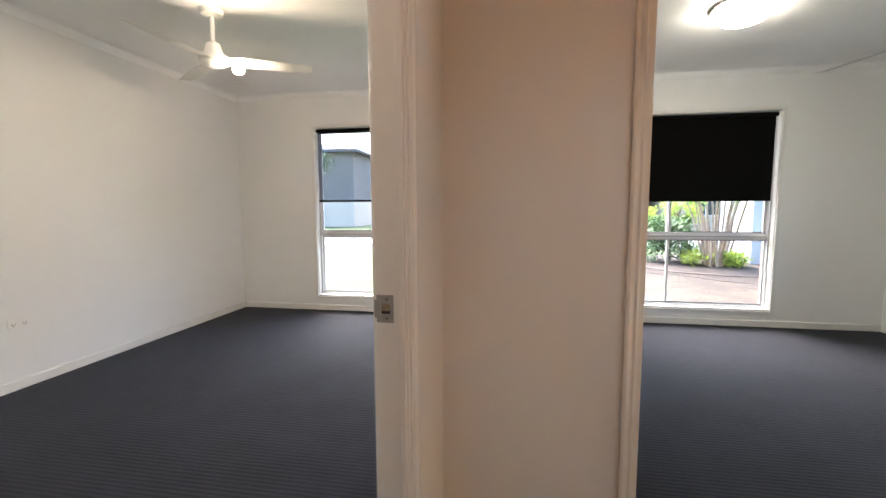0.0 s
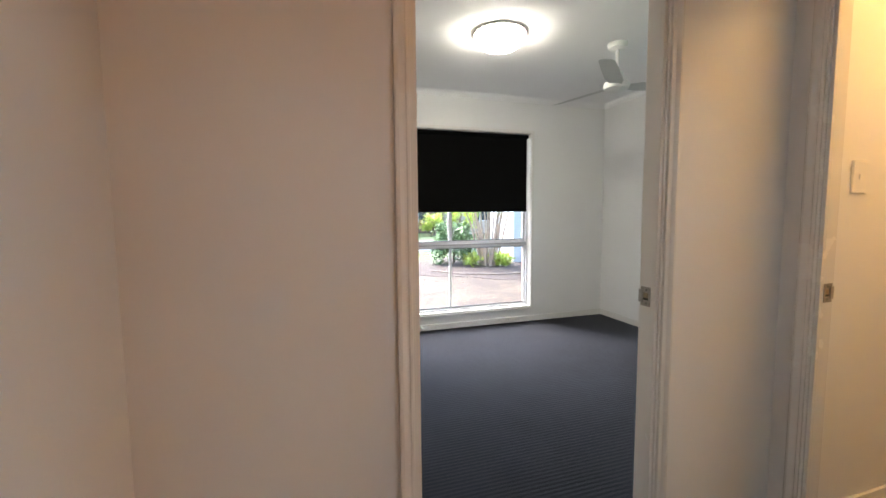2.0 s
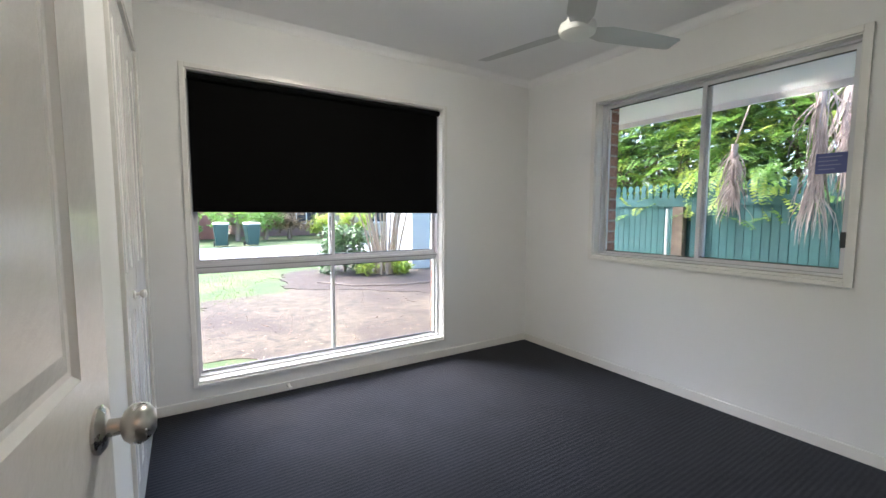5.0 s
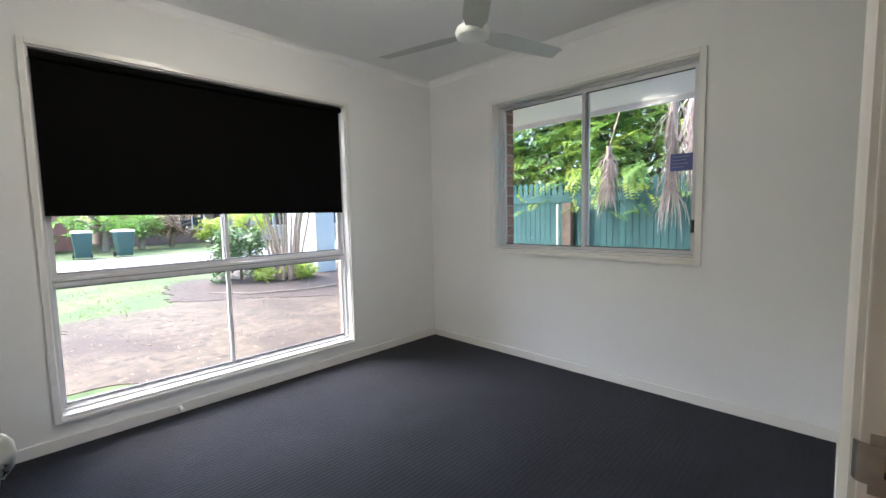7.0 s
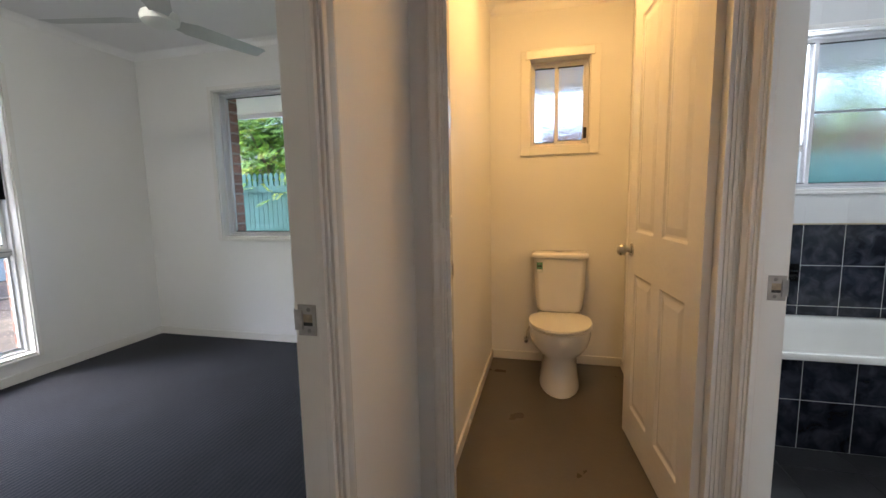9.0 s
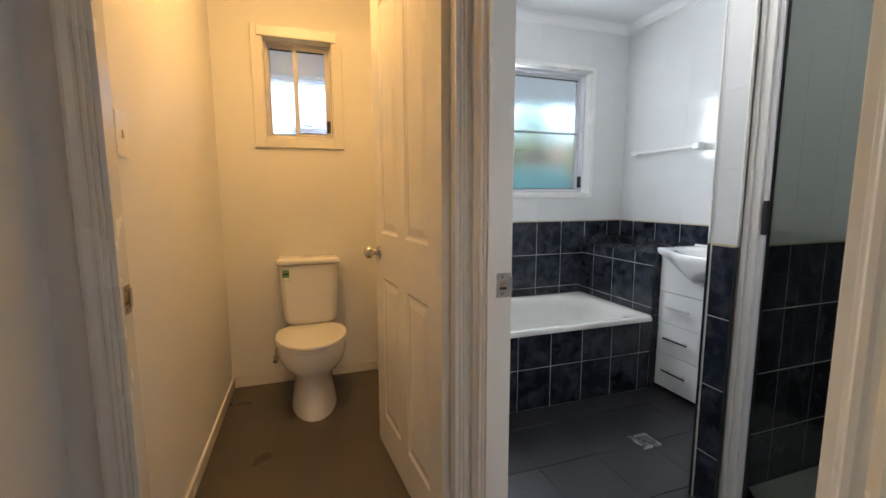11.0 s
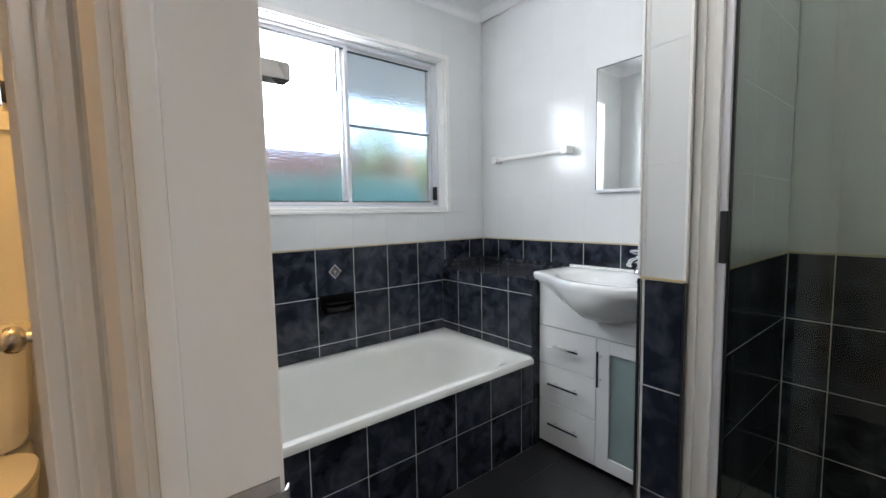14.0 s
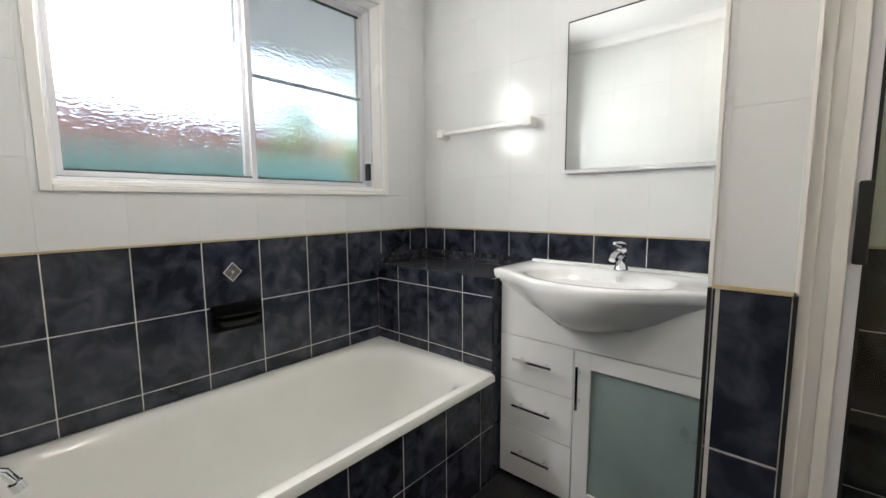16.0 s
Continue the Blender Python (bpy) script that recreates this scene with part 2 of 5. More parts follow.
def finish(bm, name, material, bevel=0.0, smooth=False):
    bmesh.ops.recalc_face_normals(bm, faces=bm.faces)
    if bevel:
        bmesh.ops.bevel(bm, geom=bm.edges[:], offset=bevel, segments=2, profile=0.6, affect="EDGES", clamp_overlap=True)
    me = bpy.data.meshes.new(name)
    bm.to_mesh(me)
    bm.free()
    me.materials.append(material)
    if smooth:
        me.shade_smooth()
        me.set_sharp_from_angle(angle=radians(smooth if smooth is not True else 40))
    return me


def part(name, bm, material, parent, label="", bevel=0.0, smooth=False):
    o = new(name, finish(bm, name, material, bevel, smooth))
    o.parent = parent
    return tagged(o, label)


def boxes(*bs):
    bm = bmesh.new()
    for b in bs:
        box(bm, *b)
    return bm


def thing(name, x=0, y=0, z=0, label="", category="", group="", kind="", rz=0):
    e = new(name)
    e.empty_display_size = 0.1
    e.matrix_world = pose(x, y, z, 0, 0, rz)
    return tagged(e, label, category, group, kind)


def solo(name, bm, material, label, category, kind="", bevel=0.0, smooth=False, group=""):
    o = new(name, finish(bm, name, material, bevel, smooth))
    return tagged(o, label, category, group, kind)


def slab_with_holes(axis, p0, p1, a0, a1, z0, z1, holes):
    """A wall from a0 to a1 along the other axis, between p0 and p1, with rectangular holes (a0, a1, z0, z1)."""
    bm = bmesh.new()
    cuts = sorted({a0, a1, *[h for hole in holes for h in hole[:2]]})
    for c0, c1 in zip(cuts, cuts[1:]):
        inside = sorted((h[2], h[3]) for h in holes if h[0] <= c0 + 1e-6 and h[1] >= c1 - 1e-6)
        z = z0
        for h0, h1 in [*inside, (z1, z1)]:
            if h0 - z > 1e-6:
                if axis == "x":
                    box(bm, p0, p1, c0, c1, z, h0)
                else:
                    box(bm, c0, c1, p0, p1, z, h0)
            z = max(z, h1)
    bmesh.ops.remove_doubles(bm, verts=bm.verts, dist=1e-5)
    return bm


# plan
XE, YF, XW, ZC = 3.297, 4.378, -3.165, 2.40
DOOR_H = 2.04
WIN_A = (-2.238, -0.47, 0.165, 2.04)
WIN_B = (0.590, 2.368, 0.160, 2.04)
WIN_S = (2.150, 3.634, 0.870, 2.058)
WIN_T = (0.730, 1.124, 1.486, 2.058)
WIN_H = (-1.134, 0.106, 1.160, 2.062)
DOOR_A = (0.08, 0.961, -0.09, DOOR_H)
DOOR_B = (0.318, 1.145, -0.09, DOOR_H)
DOOR_T = (0.515, 1.331, -0.09, DOOR_H)
DOOR_H2 = (0.84, 1.615, -0.09, DOOR_H)
CLOSET = (3.27, 4.24, -0.09, DOOR_H)


def wall(name, axis, p0, p1, a0, a1, holes=(), label="white painted plaster wall", z1=ZC, material=None):
    return solo(name, slab_with_holes(axis, p0, p1, a0, a1, -0.075, z1, list(holes)), material or M_WALL, label, "wall", "structure")


wall("wall_north", "y", YF, YF + 0.1, XW, XE + 0.1, [WIN_A, WIN_B], "white painted front wall with two large windows")
wall("wall_east", "x", XE, XE + 0.1, -1.55, YF, [WIN_S, WIN_T, WIN_H], "white painted side wall with three windows")
wall("wall_west", "x", XW - 0.1, XW, -1.2, YF + 0.1)
wall("wall_south", "y", -1.2, -1.1, XW, -0.372)
wall("wall_hall_west", "x", -0.372, -0.298, -2.0, YF, [DOOR_A], "white painted hall wall with a bedroom doorway")
wall("wall_bedroom_south", "y", 1.42, 1.50, -0.298, 1.67, [DOOR_B], "white painted hall wall with a bedroom doorway")
wall("wall_behind_door", "x", 0.23, 0.322, 1.50, 2.42)
wall("wall_bedroom_west", "x", 0.28, 0.372, 2.42, YF, [CLOSET], "white painted bedroom wall with a closet opening")
wall("wall_toilet_north", "y", 1.38, 1.50, 1.67, XE)
wall("wall_toilet_west", "x", 1.67, 1.76, 0.494, 1.38, [DOOR_T], "white painted hall wall with the toilet doorway")
wall("wall_bathroom_north", "y", 0.418, 0.494, 0.695, XE, [DOOR_H2], "white painted wall with the bathroom doorway")
wall("wall_hall_east", "x", 0.695, 0.79, -2.0, 0.418)
wall("wall_bathroom_south", "y", -1.55, -1.45, 0.79, XE)
wall("wall_nib", "x", 1.688, 1.766, -1.45, -0.512, (), "narrow wall between vanity and shower")
wall("wall_hall_south", "y", -2.1, -2.0, -0.372, 0.79)
solo("ceiling", boxes((XW - 0.1, XE + 0.1, -2.1, YF + 0.1, ZC, ZC + 0.06)), M_CEIL, "flat white painted plasterboard ceiling", "ceiling", "structure")
solo("floor_base", boxes((XW - 0.1, XE + 0.22, -2.1, YF + 0.22, -0.16, -0.08)), M_ROAD, "grey concrete floor slab", "floor", "structure")
solo("floor_carpet", boxes((XW, 0.695, -2.0, YF, -0.07, 0.0), (0.695, 1.70, 0.447, YF, -0.07, 0.0), (1.70, XE, 1.42, YF, -0.07, 0.0)),
     M_CARPET, "charcoal ribbed loop-pile carpet", "carpet", "structure")

# brick skin outside
wall("brick_skin_north", "y", YF + 0.1, YF + 0.2, XW - 0.1, XE + 0.2, [WIN_A, WIN_B], "red brick outer wall", 2.4, M_MORTAR)
wall("brick_skin_east", "x", XE + 0.1, XE + 0.2, -1.6, YF + 0.1, [WIN_S, WIN_T, WIN_H], "red brick outer wall", 2.4, M_MORTAR)


# trims
def skirting(runs):
    for axis, p, side, a0, a1 in runs:
        t = 0.012 * side
        b = (min(p, p + t), max(p, p + t), a0, a1, 0.0, 0.062) if axis == "x" else (a0, a1, min(p, p + t), max(p, p + t), 0.0, 0.062)
        solo("baseboard", boxes(b), M_TRIM, "low white gloss painted skirting board", "baseboard", "structure", bevel=0.003)


skirting([("y", YF, -1, XW, -0.372), ("x", XW, 1, -1.1, YF - 0.013), ("x", -0.372, -1, 1.01, YF - 0.013),
          ("y", YF, -1, 0.372, XE), ("x", XE, -1, 1.51, YF - 0.013), ("y", 1.50, 1, 1.23, XE - 0.013), ("x", 0.372, 1, 2.5, 3.2),
          ("y", 1.42, -1, -0.298, 0.280), ("y", 1.42, -1, 1.19, 1.67), ("x", -0.298, 1, 1.01, 1.407),
          ("y", 1.38, -1, 1.76, XE), ("x", XE, -1, 0.507, 1.367), ("y", 0.494, 1, 1.83, XE - 0.013), ("x", 0.695, -1, -2.0, 0.42)])


def cornice(x0, x1, y0, y1):
    """A small cove where the walls of a room meet its ceiling."""
    prof = [(0.0, -0.050), (0.004, -0.046), (0.010, -0.028), (0.022, -0.012), (0.040, -0.003), (0.044, 0.0), (0.0, 0.0)]
    bm = bmesh.new()
    for (ax, ay, bx, by, nx, ny) in ((x0, y0, x1, y0, 0, 1), (x1, y0, x1, y1, -1, 0), (x1, y1, x0, y1, 0, -1), (x0, y1, x0, y0, 1, 0)):
        loft(bm, [[(px + nx * d, py + ny * d, ZC + h) for d, h in prof] for px, py in ((ax, ay), (bx, by))])
    return solo("cornice_trim", bm, M_CEIL, "small white cove cornice under the ceiling", "cornice", "structure", smooth=50)


cornice(XW, -0.372, -1.1, YF)
cornice(0.372, XE, 1.50, YF)
cornice(1.76, XE, 0.494, 1.38)
cornice(0.79, XE, -1.436, 0.408)


def moulding(axis, p, side, edge, out, z0, z1, width=0.040):
    """An upright moulded architrave: edge is its inner edge, out the way it runs from there, side the way it stands off the wall at p."""
    prof = [(0.0, 0.0), (0.0, 0.008), (0.003, 0.010), (0.009, 0.010), (0.012, 0.007), (0.018, 0.008), (0.024, 0.013), (width - 0.010, 0.016), (width - 0.003, 0.015), (width, 0.012), (width, 0.0)]
    bm = bmesh.new()
    loft(bm, [[(p + side * d, edge + out * u, z) if axis == "x" else (edge + out * u, p + side * d, z) for u, d in prof] for z in (z0, z1)])
    return bm


def door_frame(name, axis, w0, w1, hole, strike_side, label, strike_at, stop_at, lip_to, strike_z=0.910, sides=(0, 1)):
    """Jambs, stops and architraves round a doorway through the wall w0..w1; hole runs along the other axis."""
    a0, a1, _, top = hole
    root = thing(name, label=label, category="door frame", kind="structure")

    def b(p0, p1, c0, c1, z0, z1):
        return (p0, p1, c0, c1, z0, z1) if axis == "x" else (c0, c1, p0, p1, z0, z1)
    for c0, c1 in ((a0, a0 + 0.018), (a1 - 0.018, a1)):
        part("jamb", boxes(b(w0 - 0.002, w1 + 0.002, c0, c1, 0, top - 0.018)), M_TRIM, root, bevel=0.002)
    part("head_jamb", boxes(b(w0 - 0.002, w1 + 0.002, a0, a1, top - 0.018, top)), M_TRIM, root, bevel=0.002)
    for side, p in ((-1, w0), (1, w1)):
        if (0 if side < 0 else 1) not in sides:
            continue
        for edge, out in ((a0 - 0.012 + 0.022, -1), (a1 + 0.012 - 0.022, 1)):
            part("architrave", moulding(axis, p, side, edge, out, 0.0, top + 0.03), M_TRIM, root, smooth=30)
        q0, q1 = sorted((p, p + side * 0.014))
        part("architrave", boxes(b(q0, q1, a0 + 0.010, a1 - 0.010, top - 0.010, top + 0.03)), M_TRIM, root, bevel=0.003)
    for c0, c1 in ((a0 + 0.018, a0 + 0.030), (a1 - 0.030, a1 - 0.018)):
        part("door_stop", boxes(b(stop_at, stop_at + 0.015, c0, c1, 0, top - 0.018)), M_TRIM, root, bevel=0.002)
    edge = a1 - 0.018 if strike_side > 0 else a0 + 0.018
    n = -1 if strike_side > 0 else 1
    c, way = strike_at, math.copysign(1, lip_to - strike_at)

    def on_edge(pts, depth):
        """Flat pieces on the jamb's face, from (along the wall's thickness, height) rectangles."""
        bm = bmesh.new()
        e0, e1 = sorted((edge + n * depth[0], edge + n * depth[1]))
        for p0, p1, z0, z1 in pts:
            p0, p1 = sorted((p0, p1))
            box(bm, *b(p0, p1, e0, e1, strike_z + z0, strike_z + z1))
        return bm
    plate = part("strike_plate", on_edge(((c - 0.020, c + 0.020, -0.032, -0.012), (c - 0.020, c + 0.020, 0.012, 0.032), (c - way * 0.020, c - way * 0.012, -0.012, 0.012),
                                          (c + way * 0.009, c + way * 0.020, -0.012, 0.012)), (0, 0.0018)), M_STRIKE, root, "worn steel strike plate, toned darker for shade")
    part("latch_hole", on_edge(((c - way * 0.012, c + way * 0.009, -0.012, 0.012),), (0.0002, 0.0006)), M_LATCH, plate, "worn timber recess")
    # flat black strip paints the shade at the foot of the latch hole
    part("latch_shadow", on_edge(((c - way * 0.012, c + way * 0.009, -0.012, -0.005),), (0.0006, 0.0010)), M_BLACK, plate)
    bm = bmesh.new()
    reach = abs(lip_to - c)
    prof = [(0.010, 0.0018), (reach - 0.006, 0.0018), (reach - 0.001, 0.0005), (reach + 0.003, -0.005), (reach + 0.0042, -0.005), (reach + 0.001, 0.002), (reach - 0.005, 0.0036), (0.010, 0.0036)]
    loft(bm, [[(c + way * u, edge + n * d, strike_z + z) if axis == "x" else (edge + n * d, c + way * u, strike_z + z) for u, d in prof] for z in (-0.021, 0.021)])
    part("lip", bm, M_STRIKE, plate, "curved steel lip", smooth=50)
    for dz in (-0.022, 0.022):
        bm = bmesh.new()
        m = pose(c - way * 0.004, edge + n * 0.0018, strike_z + dz, 90 * -n, 0, 0) if axis == "x" else pose(edge + n * 0.0018, c - way * 0.004, strike_z + dz, 0, 90 * n, 0)
        lathe(bm, [(0.0045, 0), (0.004, 0.0008), (0.0015, 0.0003)], 12, m)
        part("screw", bm, M_SCREW, plate, smooth=True)
    return root


M_LATCH = mat("worn_timber_recess", (0.30, 0.24, 0.17), 0.8, vary=0.3, scale=60)
# strike steel is darker than M_STEEL, with the doorway's shade in its colour
M_STRIKE = mat("worn_shaded_steel", (0.36, 0.34, 0.32), 0.36, 1.0, vary=0.15, scale=40)
M_SCREW = mat("dull_screw_steel", (0.22, 0.21, 0.20), 0.4, 1.0, vary=0.1)
door_frame("door_frame_bedroom", "x", -0.372, -0.298, DOOR_A, 1, "white gloss door frame of the first bedroom", -0.350, -0.316, -0.374)
door_frame("door_frame_second_bedroom", "y", 1.42, 1.50, DOOR_B, 1, "white gloss door frame of the second bedroom", 1.474, 1.424, 1.502)
door_frame("door_frame_toilet", "x", 1.67, 1.76, DOOR_T, 1, "white gloss door frame of the toilet", 1.734, 1.674, 1.762)
door_frame("door_frame_bathroom", "y", 0.418, 0.494, DOOR_H2, 1, "white gloss door frame of the bathroom", 0.440, 0.476, 0.416, sides=(1,))


def panel_door(name, length, knob_far, label, knob_mat, height=2.015, rows=((0.17, 0.80), (0.99, 1.90)), knob=True, knob_z=0.905):
    """A panelled leaf along +x from its hinge, thickness along y, standing at z = 0."""
    root = thing(name, label=label, category="door")
    part("leaf", boxes((0, length, -0.011, 0.011, 0.008, height)), M_DOOR, root)
    s, mid = 0.105, 0.09
    pw = (length - 2 * s - mid) / 2
    cols = ((s, s + pw), (s + pw + mid, length - s))
    for side in (-1, 1):
        y0, y1 = sorted((side * 0.011, side * 0.0175))
        bm = bmesh.new()
        zs = [0.008] + [z for r in rows for z in r] + [height]
        for x0, x1 in ((0, s), (cols[0][1], cols[1][0]), (length - s, length)):
            box(bm, x0, x1, y0, y1, 0.008, height)
        for z0, z1 in zip(zs[::2], zs[1::2]):
            for x0, x1 in cols:
                box(bm, x0, x1, y0, y1, z0, z1)
        part("stile_frame", bm, M_DOOR, root)
        for x0, x1 in cols:
            for z0, z1 in rows:
                o, i = 0.018, 0.045
                bm = bmesh.new()
                loft(bm, [[(x0 + d, side * h, z0 + d), (x1 - d, side * h, z0 + d), (x1 - d, side * h, z1 - d), (x0 + d, side * h, z1 - d)]
                          for d, h in ((0.0, 0.0172), (0.010, 0.0118), (o, 0.0112), (i, 0.0165))], caps=False)
                bm.verts.ensure_lookup_table()
                bm.faces.new([bm.verts[k] for k in (12, 13, 14, 15)])
                part("panel", bm, M_DOOR, root)
    if knob:
        kx = length - 0.06
        for side in (-1, 1):
            part("knob", _knob(kx, side, knob_z), knob_mat, root, "round metal door knob", smooth=50)
        part("latch_plate", boxes((length - 0.0005, length + 0.0015, -0.011, 0.011, knob_z - 0.028, knob_z + 0.028)), M_STEEL, root)
    return root


def _knob(kx, side, z):
    bm = bmesh.new()
    m = pose(kx, side * 0.0175, z, -90 * side, 0, 0)
    lathe(bm, [(0.031, 0), (0.032, 0.004), (0.026, 0.009), (0.012, 0.012), (0.011, 0.026), (0.020, 0.030), (0.0265, 0.038), (0.0275, 0.047), (0.0245, 0.056), (0.016, 0.063), (0.002, 0.066)], 28, m)
    return bm


toilet_door = panel_door("panel_door", 0.735, True, "open white gloss panelled door in the toilet doorway", M_STEEL)
toilet_door.matrix_world = pose(1.753, 0.541, 0, 0, 0, 5.5)
bedroom_door = panel_door("panel_door", 0.755, True, "open white gloss panelled door with a bronze knob", M_STEEL, knob_z=0.905)
bedroom_door.matrix_world = pose(0.352, 1.523, 0, 0, 0, 83.6)

# closet with a panelled door
solo("closet_frame", boxes((0.36, 0.386, CLOSET[0] - 0.04, CLOSET[0] + 0.004, 0, 2.07), (0.36, 0.386, CLOSET[1] - 0.004, CLOSET[1] + 0.04, 0, 2.07),
                           (0.36, 0.386, CLOSET[0] + 0.004, CLOSET[1] - 0.004, 2.03, 2.07)), M_TRIM, "white gloss trim round the closet opening", "door frame", "structure", bevel=0.003)
for y0 in (3.275, 3.757):
    d = panel_door("closet_door", 0.476, False, "closed white gloss panelled closet door with a round knob", M_PLASTIC, rows=((0.15, 0.80), (0.97, 1.90)), knob=False)
    d.matrix_world = pose(0.355, y0, 0, 0, 0, 90)
    if y0 < 3.5:
        bm = bmesh.new()
        lathe(bm, [(0.018, 0), (0.018, 0.006), (0.008, 0.010), (0.008, 0.022), (0.016, 0.028), (0.019, 0.036), (0.016, 0.044), (0.002, 0.047)], 20, pose(0.32, -0.0175, 0.865, 90))
        part("closet_knob", bm, M_PLASTIC, d, "small white round knob", smooth=True)


# windows
def sash(root, axis, p, a0, a1, z0, z1, w=0.020, glass=None, name="sash", depth=0.022):
    def b(c0, c1, y0, y1, d=depth):
        return (p - d / 2, p + d / 2, c0, c1, y0, y1) if axis == "x" else (c0, c1, p - d / 2, p + d / 2, y0, y1)
    s = part(name, boxes(b(a0, a0 + w, z0, z1), b(a1 - w, a1, z0, z1), b(a0 + w, a1 - w, z0, z0 + w), b(a0 + w, a1 - w, z1 - w, z1)), M_ALU, root)
    g = part("pane", boxes(b(a0 + w - 0.004, a1 - w + 0.004, z0 + w - 0.004, z1 - w + 0.004, 0.005)), glass or M_GLASS, s)
    g.visible_shadow = False
    part("seal", boxes(b(a0 + w, a1 - w, z0 + w, z0 + w + 0.006, 0.017), b(a0 + w, a1 - w, z1 - w - 0.005, z1 - w, 0.017)), M_BLACK, s)
    return s


IN = 0.024


def window(name, axis, inner, hole, label, arch=0.022, depth=0.105, foot=None):
    """Lining, architrave and outer frame of a window; returns its root."""
    a0, a1, z0, z1 = hole
    foot = arch if foot is None else foot
    root = thing(name, label=label, category="window", kind="structure")

    def b(p0, p1, c0, c1, y0, y1):
        return (inner + p0, inner + p1, c0, c1, y0, y1) if axis == "x" else (c0, c1, inner + p0, inner + p1, y0, y1)
    t, f = 0.012, 0.012
    part("lining", boxes(b(-0.002, depth, a0 - 0.002, a0 + t, z0, z1), b(-0.002, depth, a1 - t, a1 + 0.002, z0, z1), b(-0.002, depth, a0 + t, a1 - t, z1 - t, z1 + 0.002)), M_TRIM, root)
    part("window_sill", boxes(b(-0.006, depth, a0, a1, z0 - 0.004, z0 + t)), M_TRIM, root, bevel=0.003)
    for c in ((a0 - arch, a0 + 0.006), (a1 - 0.006, a1 + arch)):
        part("architrave", boxes(b(-0.018, 0, *c, z0 - foot, z1 + arch)), M_TRIM, root, bevel=0.003)
    for y in ((z0 - foot, z0 - 0.005), (z1 - 0.006, z1 + arch)):
        part("architrave", boxes(b(-0.018, 0, a0 + 0.006, a1 - 0.006, *y)), M_TRIM, root, bevel=0.003)
    d0, d1 = depth - 0.045, depth + 0.03
    part("window_frame", boxes(b(d0, d1, a0 + t, a0 + t + f, z0 + t, z1 - t), b(d0, d1, a1 - t - f, a1 - t, z0 + t, z1 - t),
                               b(d0, d1, a0 + t + f, a1 - t - f, z0 + t, z0 + t + f), b(d0, d1, a0 + t + f, a1 - t - f, z1 - t - f, z1 - t)),
         M_ALU, root, bevel=0.002)
    part("window_track", boxes(b(depth - 0.030, depth - 0.008, a0 + t + f, a1 - t - f, z0 + t + f, z0 + t + f + 0.003)), M_ALUD, root)
    return root


def big_window(name, hole, label):
    root = window(name, "y", YF, hole, label)
    a0, a1, z0, z1 = hole[0] + IN, hole[1] - IN, hole[2] + IN, hole[3] - IN
    p, rail, mid = YF + 0.105, 0.868, (hole[0] + hole[1]) / 2 - 0.014
    part("transom", boxes((a0, a1, p - 0.035, p + 0.02, rail - 0.032, rail + 0.012)), M_ALU, root, bevel=0.003)
    part("transom_groove", boxes((a0, a1, p - 0.0375, p - 0.035, rail - 0.010, rail - 0.003)), M_ALUD, root)
    sash(root, "y", p + 0.006, a0, mid + 0.008, z0, rail - 0.032, 0.011)
    sash(root, "y", p + 0.006, mid + 0.008, a1, z0, rail - 0.032, 0.011)
    sash(root, "y", p - 0.012, a0, mid + 0.020, rail + 0.012, z1, 0.022)
    sash(root, "y", p + 0.014, mid - 0.012, a1, rail + 0.012, z1, 0.022)
    return root


big_window("window_1", WIN_A, "tall white aluminium window with a low sill")
big_window("window_2", WIN_B, "tall white aluminium window with a low sill")

w3 = window("window_3", "x", XE, WIN_S, "white aluminium sliding window over the side yard", arch=0.028)
ym = 2.893
sash(w3, "x", XE + 0.117, ym - 0.03, WIN_S[1] - IN, WIN_S[2] + IN, WIN_S[3] - IN, 0.018)
sash(w3, "x", XE + 0.095, WIN_S[0] + IN, ym + 0.012, WIN_S[2] + IN, WIN_S[3] - IN, 0.026)
part("window_latch", boxes((XE + 0.062, XE + 0.085, WIN_S[0] + 0.028, WIN_S[0] + 0.050, 1.03, 1.11)), M_BLACK, w3, "black plastic latch", bevel=0.003)

w4 = window("window_4", "x", XE, WIN_T, "small white sliding window with rippled glass", arch=0.052)
sash(w4, "x", XE + 0.115, 0.93, WIN_T[1] - IN, WIN_T[2] + IN, WIN_T[3] - IN, 0.014, M_FROST)
sash(w4, "x", XE + 0.092, WIN_T[0] + IN, 0.956, WIN_T[2] + IN, WIN_T[3] - IN, 0.020, M_FROST)
part("window_latch", boxes((XE + 0.055, XE + 0.080, WIN_T[0] + 0.020, WIN_T[0] + 0.040, 1.54, 1.61)), M_BLACK, w4, "black plastic latch", bevel=0.003)
part("head_cover", boxes((XE - 0.030, XE + 0.0, WIN_T[0] - 0.02, WIN_T[1] + 0.02, 2.045, 2.100)), M_TRIM, w4, bevel=0.006)

